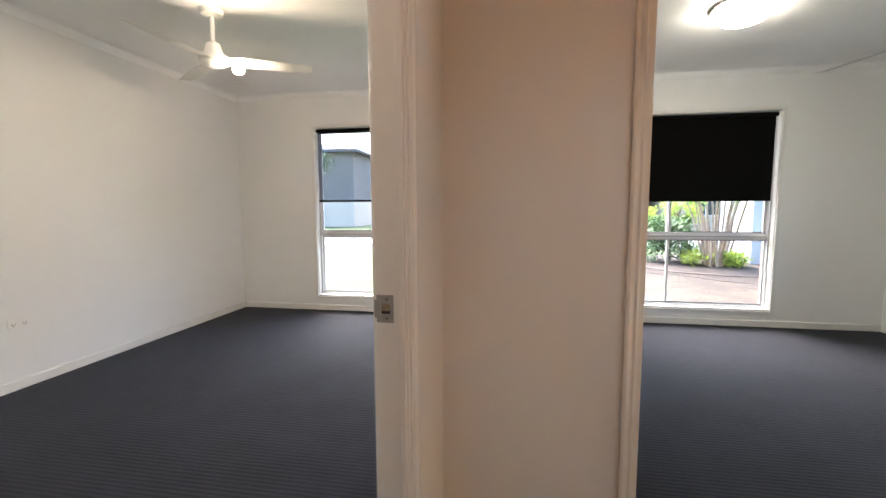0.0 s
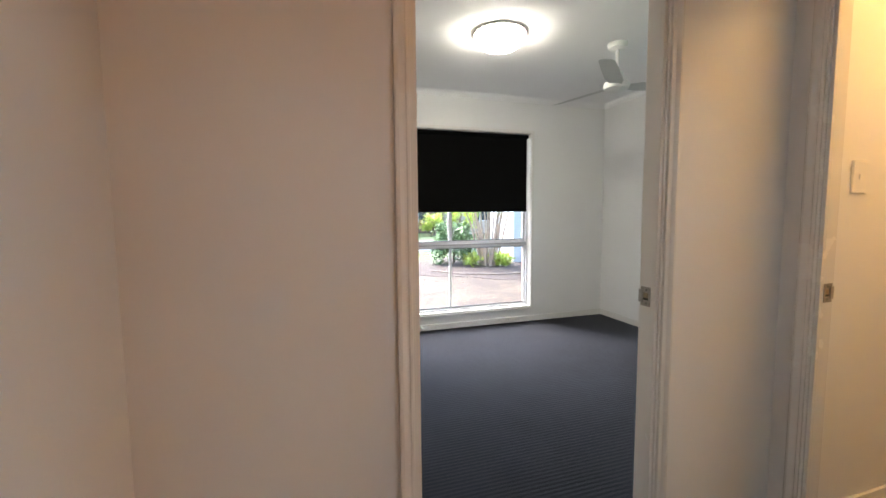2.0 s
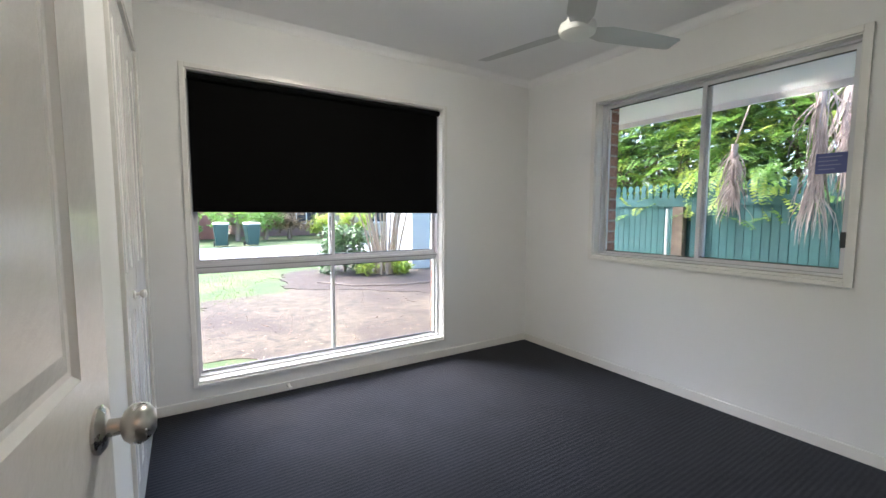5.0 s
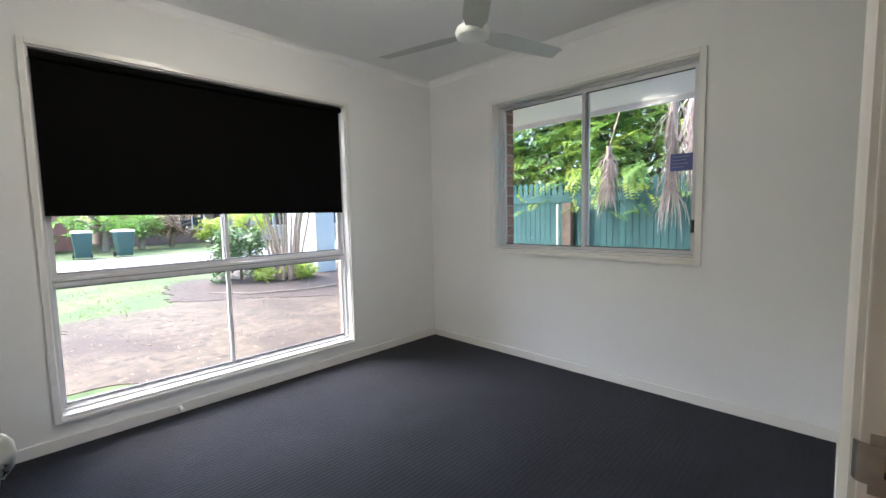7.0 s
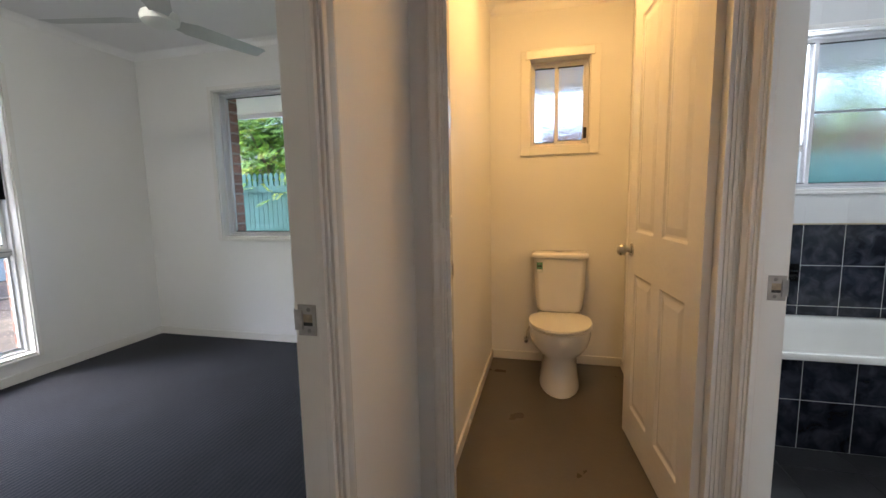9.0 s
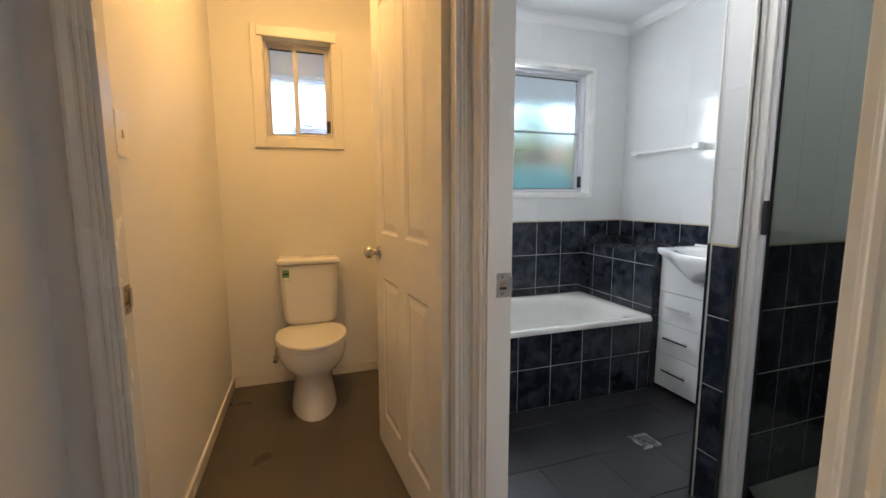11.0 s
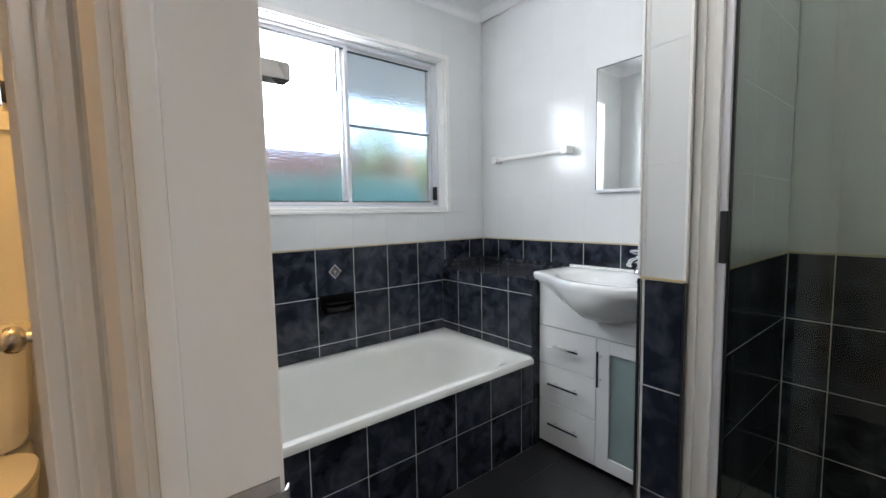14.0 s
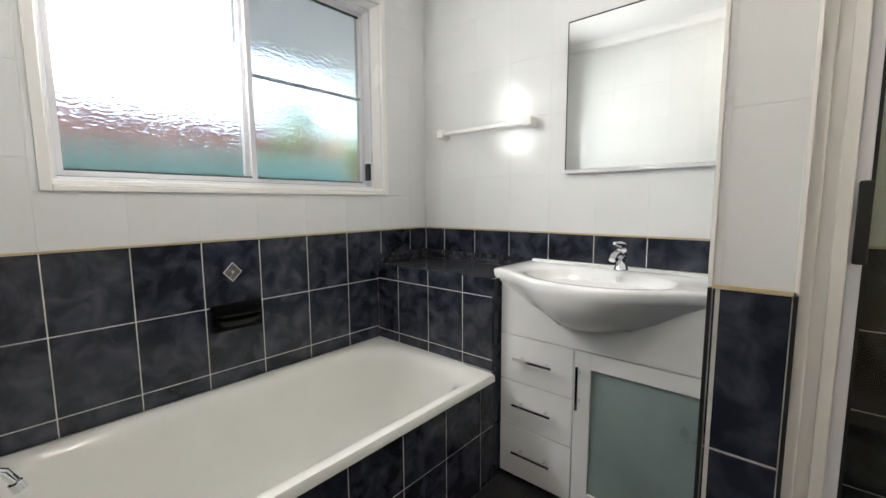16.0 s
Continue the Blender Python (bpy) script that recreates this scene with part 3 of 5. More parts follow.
w5 = window("window_5", "x", XE, WIN_H, "white aluminium sliding bathroom window with rippled glass", arch=0.022)
ym = -0.515
sash(w5, "x", XE + 0.095, ym - 0.018, WIN_H[1] - IN, WIN_H[2] + IN, WIN_H[3] - IN, 0.020, M_FROST)
sash(w5, "x", XE + 0.117, WIN_H[0] + IN, ym + 0.02, WIN_H[2] + IN, WIN_H[3] - IN, 0.020, M_FROST)
part("glazing_bar", boxes((XE + 0.108, XE + 0.126, WIN_H[0] + 0.04, ym - 0.004, 1.617, 1.629)), M_ALUD, w5, "thin grey glazing bar")
part("window_latch", boxes((XE + 0.062, XE + 0.086, WIN_H[0] + 0.024, WIN_H[0] + 0.044, 1.215, 1.30)), M_BLACK, w5, "black plastic latch", bevel=0.003)


def blind(x0, x1, zb, zt, label, material):
    root = thing("roller_blind", (x0 + x1) / 2, YF + 0.03, zt, label, "blind")
    w = (x1 - x0) / 2
    bm = bmesh.new()
    tube(bm, [(-w - 0.004, 0, -0.028), (w + 0.004, 0, -0.028)], 0.020, 16)
    part("roller", bm, M_BLIND, root, smooth=True)
    part("fabric", boxes((-w, w, 0.016, 0.0175, zb - zt, -0.02)), material, root)
    part("bottom_bar", boxes((-w, w, 0.010, 0.023, zb - zt - 0.012, zb - zt + 0.010)), M_BLIND, root, bevel=0.003)
    for sx in (-1, 1):
        part("bracket", boxes((sx * (w + 0.007) - 0.003, sx * (w + 0.007) + 0.003, -0.022, 0.022, -0.054, -0.002)), M_PLASTIC, root)
    return root


M_SHEER = clear_glass("sheer_screen_fabric", (0.66, 0.68, 0.72), 0.9, 0.6)
blind(WIN_B[0] + 0.022, WIN_B[1] - 0.034, 1.217, 2.030, "half-lowered black roller blind in the window", M_BLIND)
blind(WIN_A[0] + 0.022, WIN_A[1] - 0.030, 1.235, 2.028, "half-lowered see-through dark sunscreen roller blind", M_SHEER)


# lamps and ceiling fans
def oyster(x, y, label, lit):
    root = thing("ceiling_light", x, y, ZC, label, "ceiling light")
    bm = bmesh.new()
    lathe(bm, [(0.180, 0.0), (0.186, -0.006), (0.186, -0.018), (0.174, -0.022)], 40)
    part("base_ring", bm, M_STEEL, root, smooth=True)
    bm = bmesh.new()
    lathe(bm, [(0.176, -0.022), (0.172, -0.042), (0.155, -0.068), (0.118, -0.092), (0.065, -0.106), (0.004, -0.110)], 40)
    part("shade", bm, lit, root, "lit opal glass bowl", smooth=True)
    return root


oyster(1.345, 3.035, "lit round opal glass ceiling light", M_LAMP_B)
M_LAMP_W = glow("lit_warm_glass", (1.0, 0.52, 0.15), 3.1)
M_LAMP_H = glow("lit_hall_glass", (1.0, 0.42, 0.14), 1.05)
# unseen bathroom fitting, added as fill light
oyster(1.80, -0.22, "unseen round opal ceiling light added to brighten the bathroom", glow("bathroom_fill_glow", (1.0, 0.93, 0.84), 2.3))
# next fitting is unseen, added to brighten the first bedroom
oyster(-1.3, 0.90, "lit round opal glass ceiling light", glow("bedroom_fill_glow", (1.0, 0.82, 0.66), 5.5))
oyster(2.35, 0.93, "lit round warm glass ceiling light of the toilet", M_LAMP_W)
oyster(0.52, -0.15, "lit round warm glass ceiling light of the hall", M_LAMP_H)


M_BLADE = mat("fan_blade_metal", (0.50, 0.51, 0.50), 0.35, vary=0.05)


def ceiling_fan(x, y, turn, label, drop=0.30, motor_r=0.085, light=False):
    root = thing("ceiling_fan", x, y, ZC, label, "ceiling fan", rz=turn)
    bm = bmesh.new()
    lathe(bm, [(0.066, 0.0), (0.068, -0.012), (0.060, -0.034), (0.020, -0.046)], 32)
    part("canopy", bm, M_FAN, root, smooth=True)
    bm = bmesh.new()
    tube(bm, [(0, 0, -0.03), (0, 0, -drop + 0.06)], 0.0125, 14)
    part("rod", bm, M_FAN, root, smooth=True)
    bm = bmesh.new()
    lathe(bm, [(0.014, -drop + 0.115), (0.040, -drop + 0.100), (0.055, -drop + 0.045), (0.058, -drop + 0.030), (motor_r, -drop + 0.024), (motor_r + 0.006, -drop + 0.005),
               (motor_r, -drop - 0.018), (0.060, -drop - 0.034), (0.030, -drop - 0.041), (0.003, -drop - 0.043)], 36)
    part("motor_housing", bm, M_FAN, root, smooth=True)
    for k in range(3):
        m = pose(0, 0, -drop, 0, 0, 120 * k) @ pose(0, 0, 0, -11)
        bm = bmesh.new()
        rings = []
        for r, w in ((0.075, 0.040), (0.13, 0.052), (0.16, 0.062), (0.40, 0.058), (0.575, 0.050), (0.595, 0.040)):
            rings.append([m @ Vector(p) for p in ((r, -w, -0.001), (r, -w * 0.4, 0.004), (r, w * 0.4, 0.004), (r, w, -0.001), (r, w * 0.4, 0.001), (r, -w * 0.4, 0.001))])
        loft(bm, rings)
        b = part("blade", bm, M_BLADE, root, "white pressed metal blade", smooth=35)
        for px in (0.115, 0.145):
            bm = bmesh.new()
            lathe(bm, [(0.006, 0), (0.005, 0.003), (0.001, 0.004)], 8, m @ pose(px, 0.0, 0.0035))
            part("screw", bm, M_STEEL, b)
    if light:
        # added glowing bulb and arm stand in for a bright reflection at the hub
        bm = bmesh.new()
        m = pose(0, 0, 0, 0, 0, -turn) @ pose(0.150, 0.026, 0)
        lathe(bm, [(0.012, -drop - 0.030), (0.030, -drop - 0.045), (0.036, -drop - 0.060), (0.026, -drop - 0.080), (0.004, -drop - 0.086)], 24, m)
        part("glint_bulb", bm, glow("fan_glint_glow", (1.0, 0.76, 0.50), 32.0), root, "small warm glowing bulb standing in for a reflection", smooth=True)
        bm = bmesh.new()
        tube(bm, [(0, 0, -drop - 0.028), m @ Vector((-0.05, 0, -drop - 0.022)), m @ Vector((0, 0, -drop - 0.034))], 0.009, 10)
        part("glint_arm", bm, M_FAN, root, smooth=True)
    return root


ceiling_fan(-1.963, 2.51, 27, "white three-bladed ceiling fan with a rod and an added glowing bulb", 0.310, light=True)
ceiling_fan(2.235, 2.945, -16, "white three-bladed metal ceiling fan", 0.300)

# plates on the walls
outlet = thing("wall_outlet", XW, 2.131, 0.428, "white double power outlet on the wall", "power outlet")
part("plate", boxes((0, 0.008, -0.058, 0.058, -0.036, 0.036)), M_PLASTIC, outlet, bevel=0.003)
for sy in (-0.03, 0.03):
    part("rocker", boxes((0.008, 0.011, sy - 0.006, sy + 0.006, 0.012, 0.024)), M_PLASTIC, outlet)
    part("socket_slots", boxes((0.008, 0.0085, sy - 0.010, sy - 0.007, -0.012, 0.0), (0.008, 0.0085, sy + 0.007, sy + 0.010, -0.012, 0.0), (0.008, 0.0085, sy - 0.0015, sy + 0.0015, -0.022, -0.012)), M_BLACK, outlet)
switch = thing("light_switch", 1.973, 1.38, 1.306, "cream plastic light switch on the toilet wall", "light switch")
part("plate", boxes((-0.037, 0.037, -0.009, 0, -0.058, 0.058)), M_PLASTIC, switch, bevel=0.003)
part("rocker", boxes((-0.006, 0.006, -0.013, -0.009, -0.010, 0.010)), M_PLASTIC, switch, bevel=0.001)
stop = thing("door_stop", 1.117, YF - 0.012, 0.038, "small white rubber-tipped door stop on the skirting", "door stop")
bm = bmesh.new()
lathe(bm, [(0.014, 0), (0.011, 0.006), (0.008, 0.012), (0.008, 0.052)], 14, pose(0, 0, 0, 90))
part("stem", bm, M_PLASTIC, stop, smooth=True)
bm = bmesh.new()
lathe(bm, [(0.011, 0.050), (0.012, 0.060), (0.009, 0.066)], 14, pose(0, 0, 0, 90))
part("rubber_tip", bm, M_PLASTIC, stop, smooth=True)
sticker = thing("window_sticker", XE + 0.088, 2.262, 1.462, "blue security sticker with pale print on the glass", "sticker")
part("film", boxes((-0.0015, 0, -0.062, 0.062, -0.052, 0.052)), M_SIGN, sticker)
for k, w in enumerate((0.048, 0.040, 0.046, 0.034)):
    part("print_bar", boxes((-0.0025, -0.0015, 0.050 - 1.9 * w, 0.050, 0.031 - 0.021 * k, 0.036 - 0.021 * k)), M_SIGN_T, sticker)


# toilet room
solo("floor_toilet", boxes((1.70, XE, 0.447, 1.42, -0.07, 0.0)), mat("brown_floor_tile", (0.090, 0.079, 0.068), 0.30, vary=0.08, scale=5, bump=0.08, bump_scale=40),
     "smooth dark brown floor of the toilet", "floor", "structure")


def egg(cx, cy, a_front, a_back, b, z, n=40, power=2.0):
    pts = []
    for k in range(n):
        t = 2 * math.pi * k / n
        c, s = math.cos(t), math.sin(t)
        a = a_back if c > 0 else a_front
        e = 2 / (power if c <= 0 else power + 1.2)
        pts.append((cx + a * math.copysign(abs(c) ** e, c), cy + b * math.copysign(abs(s) ** e, s), z))
    return pts


def rrect(x0, x1, y0, y1, r, z, n=6):
    pts = []
    for cx, cy, a0 in ((x1 - r, y1 - r, 0), (x0 + r, y1 - r, 90), (x0 + r, y0 + r, 180), (x1 - r, y0 + r, 270)):
        for k in range(n + 1):
            a = radians(a0 + 90 * k / n)
            pts.append((cx + r * math.cos(a), cy + r * math.sin(a), z))
    return pts


def bowed(x0, x1, b, z, bow=0.026):
    """A rounded rectangle whose front swells out."""
    return [(x - bow * max(0.0, 1 - (y / b) ** 2) * (x1 - x) / (x1 - x0), y, z) for x, y, z in rrect(x0, x1, -b, b, 0.035, z, 8)]


toilet = thing("toilet", 3.0, 0.915, 0, "white ceramic close-coupled toilet with a closed lid", "toilet")
bm = bmesh.new()
loft(bm, [egg(0.0, 0, 0.262, 0.22, 0.122, 0.0), egg(0.0, 0, 0.258, 0.22, 0.120, 0.02), egg(0.005, 0, 0.225, 0.22, 0.106, 0.12), egg(0.0, 0, 0.205, 0.22, 0.104, 0.20),
          egg(-0.03, 0, 0.212, 0.20, 0.142, 0.232), egg(-0.033, 0, 0.226, 0.20, 0.168, 0.268), egg(-0.035, 0, 0.234, 0.20, 0.180, 0.31), egg(-0.035, 0, 0.236, 0.20, 0.182, 0.355), egg(-0.035, 0, 0.230, 0.195, 0.178, 0.366)])
part("pan", bm, M_CERAMIC, toilet, "white glazed pan and pedestal", smooth=60)
part("rear_shelf", boxes((0.10, 0.285, -0.145, 0.145, 0.24, 0.376)), M_CERAMIC, toilet, bevel=0.02, smooth=50)
bm = bmesh.new()
loft(bm, [egg(-0.035, 0, 0.230, 0.168, 0.178, 0.366), egg(-0.035, 0, 0.242, 0.172, 0.187, 0.370), egg(-0.035, 0, 0.243, 0.172, 0.188, 0.381)])
part("seat", bm, M_PLASTIC, toilet, smooth=50)
bm = bmesh.new()
loft(bm, [egg(-0.035, 0, 0.240, 0.170, 0.186, 0.383), egg(-0.035, 0, 0.244, 0.172, 0.189, 0.390), egg(-0.035, 0, 0.240, 0.170, 0.185, 0.400), egg(-0.035, 0, 0.215, 0.155, 0.165, 0.405)])
part("seat_lid", bm, M_PLASTIC, toilet, "closed white plastic lid", smooth=50)
for sy in (-0.075, 0.075):
    part("lid_hinge", boxes((0.118, 0.150, sy - 0.018, sy + 0.018, 0.376, 0.402)), M_PLASTIC, toilet, bevel=0.006)
bm = bmesh.new()
loft(bm, [bowed(0.150, 0.280, 0.118, 0.400), bowed(0.132, 0.285, 0.140, 0.412), bowed(0.124, 0.287, 0.150, 0.44), bowed(0.116, 0.288, 0.160, 0.58), bowed(0.112, 0.288, 0.168, 0.758)])
part("cistern", bm, M_CERAMIC, toilet, "white ceramic cistern", smooth=50)
bm = bmesh.new()
loft(bm, [bowed(0.106, 0.290, 0.174, 0.761), bowed(0.102, 0.292, 0.179, 0.766), bowed(0.102, 0.292, 0.179, 0.782), bowed(0.108, 0.289, 0.174, 0.790), bowed(0.124, 0.280, 0.158, 0.794)])
lid = part("cistern_lid", bm, M_CERAMIC, toilet, smooth=50)
bm = bmesh.new()
lathe(bm, [(0.026, 0.796), (0.026, 0.802), (0.022, 0.804), (0.002, 0.804)], 24, pose(0.19, 0, 0))
part("flush_button", bm, M_CHROME, lid, "round chrome flush button", smooth=True)
label = part("label", boxes((0.1000, 0.108, 0.108, 0.145, 0.672, 0.735)), M_LABEL_G, toilet, "small green printed label")
part("label_band", boxes((0.0990, 0.1000, 0.110, 0.143, 0.706, 0.716)), M_BLACK, label)
part("label_band", boxes((0.0990, 0.1000, 0.110, 0.143, 0.674, 0.690)), M_PLASTIC, label)
valve = thing("stop_valve", XE, 1.13, 0.16, "small chrome cistern stop valve on the wall", "valve")
bm = bmesh.new()
lathe(bm, [(0.018, 0), (0.016, 0.004), (0.008, 0.006), (0.008, 0.045), (0.014, 0.047), (0.014, 0.066), (0.004, 0.068)], 16, pose(0, 0, 0, 0, -90, 0))
part("valve_body", bm, M_CHROME, valve, smooth=True)
bm = bmesh.new()
tube(bm, [(-0.036, 0, 0.0), (-0.04, -0.004, 0.06), (-0.06, -0.05, 0.16), (-0.075, -0.09, 0.235)], 0.006, 8)
part("hose", bm, M_STEEL, valve, smooth=True)

# bathroom: floor
ZB = -0.055
solo("floor_bathroom", boxes((0.79, XE, -1.45, 0.447, -0.08, ZB - 0.003)), M_GROUT_D, "dark grouted bathroom floor", "floor", "structure")

# bath
bath = thing("bathtub", 2.925, -0.345, ZB, "white enamel bathtub set into a dark tiled surround", "bathtub")
BX0, BX1, BY0, BY1, RZ = -0.362, 0.362, -0.735, 0.752, 0.468
bm = bmesh.new()
rings = [rrect(BX0, BX1, BY0, BY1, 0.012, RZ - 0.030), rrect(BX0, BX1, BY0, BY1, 0.016, RZ - 0.010), rrect(BX0 + 0.006, BX1 - 0.006, BY0 + 0.006, BY1 - 0.006, 0.02, RZ - 0.001),
         rrect(BX0 + 0.016, BX1 - 0.016, BY0 + 0.016, BY1 - 0.016, 0.03, RZ)]
for d, depth, r in ((0.030, 0.0008, 0.09), (0.042, 0.004, 0.12), (0.052, 0.011, 0.15), (0.060, 0.024, 0.165), (0.066, 0.045, 0.17), (0.070, 0.08, 0.17), (0.076, 0.16, 0.15), (0.090, 0.25, 0.15), (0.108, 0.31, 0.15), (0.135, 0.350, 0.14), (0.175, 0.372, 0.12), (0.23, 0.380, 0.09)):
    e = depth / 0.38
    rings.append(rrect(BX0 + d, BX1 - d, BY0 + d + 0.012 + 0.075 * e ** 1.3, BY1 - d - 0.02 - 0.03 * e, r, RZ - depth))
loft(bm, rings, False)
bm.verts.ensure_lookup_table()
bm.faces.new([bm.verts[k] for k in range(len(bm.verts) - len(rings[-1]), len(bm.verts))])
part("tub", bm, M_BATH, bath, "glossy white enamel tub", smooth=True)
bm = bmesh.new()
lathe(bm, [(0.024, 0), (0.022, 0.003), (0.006, 0.004)], 20, pose(-0.05, BY1 - 0.115, RZ - 0.12, 85))
part("overflow", bm, M_CHROME, bath, "chrome overflow cover", smooth=True)
part("apron_core", boxes((-0.3462, -0.300, -0.735, 0.735, 0.0, RZ - 0.031)), M_GROUT, bath)

taps = thing("bath_tap", 3.0, 0.408, 0.490, "chrome wall-mounted bath tap set with a swan spout", "tap")
bm = bmesh.new()
lathe(bm, [(0.026, 0), (0.024, 0.006), (0.014, 0.010), (0.013, 0.03)], 20, pose(0, 0, 0, 90))
tube(bm, [(0, -0.02, 0), (0, -0.05, 0.008), (0, -0.095, 0.020), (0, -0.125, 0.020), (0, -0.148, 0.006), (0, -0.162, -0.022)], [0.011, 0.011, 0.010, 0.010, 0.010, 0.010], 14)
lathe(bm, [(0.004, -0.018), (0.014, -0.018), (0.014, 0.004), (0.010, 0.007)], 14, pose(0, -0.164, -0.030, -18))
part("spout", bm, M_CHROME, taps, smooth=40)
for sx in (-0.115, 0.115):
    bm = bmesh.new()
    lathe(bm, [(0.026, 0), (0.024, 0.006), (0.015, 0.010), (0.014, 0.034), (0.009, 0.038), (0.008, 0.066)], 20, pose(sx, 0, 0, 90))
    part("flange", bm, M_CHROME, taps, smooth=40)
    bm = bmesh.new()
    lathe(bm, [(0.012, 0.062), (0.014, 0.070), (0.014, 0.086), (0.010, 0.092), (0.002, 0.093)], 16, pose(sx, 0, 0, 90))
    for k in range(4):
        a = math.pi / 2 * k + 0.15
        tube(bm, [(sx, -0.078, 0), (sx + 0.034 * math.cos(a), -0.078, 0.034 * math.sin(a))], [0.006, 0.009], 10)
    part("cross_handle", bm, M_CHROME, taps, smooth=40)

hook = thing("robe_hook", 2.33, 0.3985, 0.83, "white plastic upturned robe hook on the tiled wall", "hook")
part("back_plate", boxes((-0.018, 0.018, -0.007, 0.0, -0.062, 0.065)), M_PLASTIC, hook, bevel=0.003)
bm = bmesh.new()
prof = [(-0.004, 0.055), (-0.0075, 0.055), (-0.0085, -0.002)]
for k in range(11):
    a = radians(18 * k)
    prof.append((-0.0265 + 0.018 * math.cos(a), -0.006 - 0.022 * math.sin(a)))
prof += [(-0.0450, 0.034), (-0.0510, 0.034)]
for k in range(10, -1, -1):
    a = radians(18 * k)
    prof.append((-0.0275 + 0.0235 * math.cos(a), -0.008 - 0.042 * math.sin(a)))
loft(bm, [[(x, y, z) for y, z in prof] for x in (-0.014, 0.014)])
part("prong", bm, M_PLASTIC, hook, bevel=0.0015)

towel_hook = thing("towel_hook", 1.690, 0.408, 1.265, "small square chrome towel hook on the tiled wall", "hook")
part("back_plate", boxes((-0.018, 0.018, -0.006, 0, -0.018, 0.018)), M_CHROME, towel_hook, bevel=0.002)
part("arm", boxes((-0.010, 0.010, -0.040, -0.006, -0.012, 0.004)), M_STEEL, towel_hook, bevel=0.002)

# tiled shelf beside the vanity
shelf = thing("tiled_shelf", 2.94, -1.26, ZB, "dark tiled shelf with a mosaic top beside the vanity", "shelf")
part("shelf_core", boxes((-0.352, 0.349, -0.182, 0.1782, 0.0, 0.848)), M_GROUT, shelf)
bm = bmesh.new()
for i in range(27):
    for j in range(13):
        x, y = -0.336 + i * 0.0252, -0.150 + j * 0.0252
        box(bm, x, x + 0.0225, y, y + 0.0225, 0.848, 0.8535)
tagged(part("mosaic_top", bm, M_MOSAIC, shelf), "black glazed mosaic top", kind="stuff")
bm = bmesh.new()
for i in range(27):
    for j in range(2):
        x = -0.336 + i * 0.0252
        box(bm, x, x + 0.0225, -0.170, -0.164, 0.855 + j * 0.0235, 0.876 + j * 0.0235)
for i in range(13):
    for j in range(2):
        y = -0.160 + i * 0.0252
        box(bm, 0.338, 0.344, y, y + 0.0225, 0.855 + j * 0.0235, 0.876 + j * 0.0235)
tagged(part("mosaic_upstand", bm, M_MOSAIC, shelf), "black mosaic strip against the wall", kind="stuff")

# vanity
VX0, VX1, VY = 1.805, 2.572, -1.127
vanity = thing("vanity_cabinet", (VX0 + VX1) / 2, -1.28, ZB, "white gloss vanity cabinet with drawers and a frosted door", "vanity")
M_VAN = mat("white_polyurethane", (0.86, 0.86, 0.85), 0.16, vary=0.015, coat=0.2)
vx, vy = (VX0 + VX1) / 2, -1.28


def vbox(x0, x1, y0, y1, z0, z1):
    return (x0 - vx, x1 - vx, y0 - vy, y1 - vy, z0 - ZB, z1 - ZB)


part("body", boxes(vbox(VX0, VX1, -1.432, VY - 0.018, -0.023, 0.788)), M_VAN, vanity)
part("upper_panel", boxes(vbox(VX0, VX1, VY - 0.016, VY, 0.574, 0.788)), M_VAN, vanity, bevel=0.002)
for z0, z1 in ((-0.023, 0.190), (0.194, 0.379), (0.383, 0.570)):
    dr = part("drawer", boxes(vbox(2.264, VX1, VY - 0.016, VY, z0, z1)), M_VAN, vanity, "white drawer front", bevel=0.002)
    zc = z0 + (z1 - z0) * 0.55
    bm = bmesh.new()
    box(bm, *vbox(2.335, 2.500, VY + 0.026, VY + 0.034, zc - 0.005, zc + 0.005))
    for px in (2.365, 2.470):
        box(bm, *vbox(px - 0.004, px + 0.004, VY, VY + 0.027, zc - 0.004, zc + 0.004))
    part("handle", bm, M_CHROME, dr, "slim dark chrome bar handle", bevel=0.001)
dx0, dx1, dz0, dz1 = VX0, 2.260, -0.023, 0.570
door = part("cabinet_door", boxes(vbox(dx0, dx0 + 0.06, VY - 0.016, VY, dz0, dz1)), M_VAN, vanity, "white framed door", bevel=0.0015)
part("stile", boxes(vbox(dx1 - 0.06, dx1, VY - 0.016, VY, dz0, dz1)), M_VAN, door, bevel=0.0015)
for z0 in (dz0, dz1 - 0.06):
    part("door_rail", boxes(vbox(dx0 + 0.06, dx1 - 0.06, VY - 0.016, VY, z0, z0 + 0.06)), M_VAN, door, bevel=0.0015)
part("frosted_panel", boxes(vbox(dx0 + 0.055, dx1 - 0.055, VY - 0.014, VY - 0.008, dz0 + 0.055, dz1 - 0.055)), M_FROST_CAB, door, "greenish frosted glass")
bm = bmesh.new()
box(bm, *vbox(2.232, 2.242, VY + 0.026, VY + 0.034, 0.362, 0.522))
for pz in (0.39, 0.495):
    box(bm, *vbox(2.233, 2.241, VY, VY + 0.027, pz - 0.004, pz + 0.004))
part("handle", bm, M_CHROME, door, "slim dark chrome bar handle", bevel=0.001)
for px in (VX0 + 0.04, VX1 - 0.05):
    for py in (-1.39, VY - 0.05):
        bm = bmesh.new()
        lathe(bm, [(0.017, 0), (0.017, 0.004), (0.013, 0.008), (0.013, 0.034)], 14, pose(px - vx, py - vy, 0))
        part("leg", bm, M_BLACK, vanity, smooth=True)

# basin
basin = thing("wash_basin", 2.222, -1.28, 0.788, "white ceramic semi-recessed basin on the vanity", "basin")


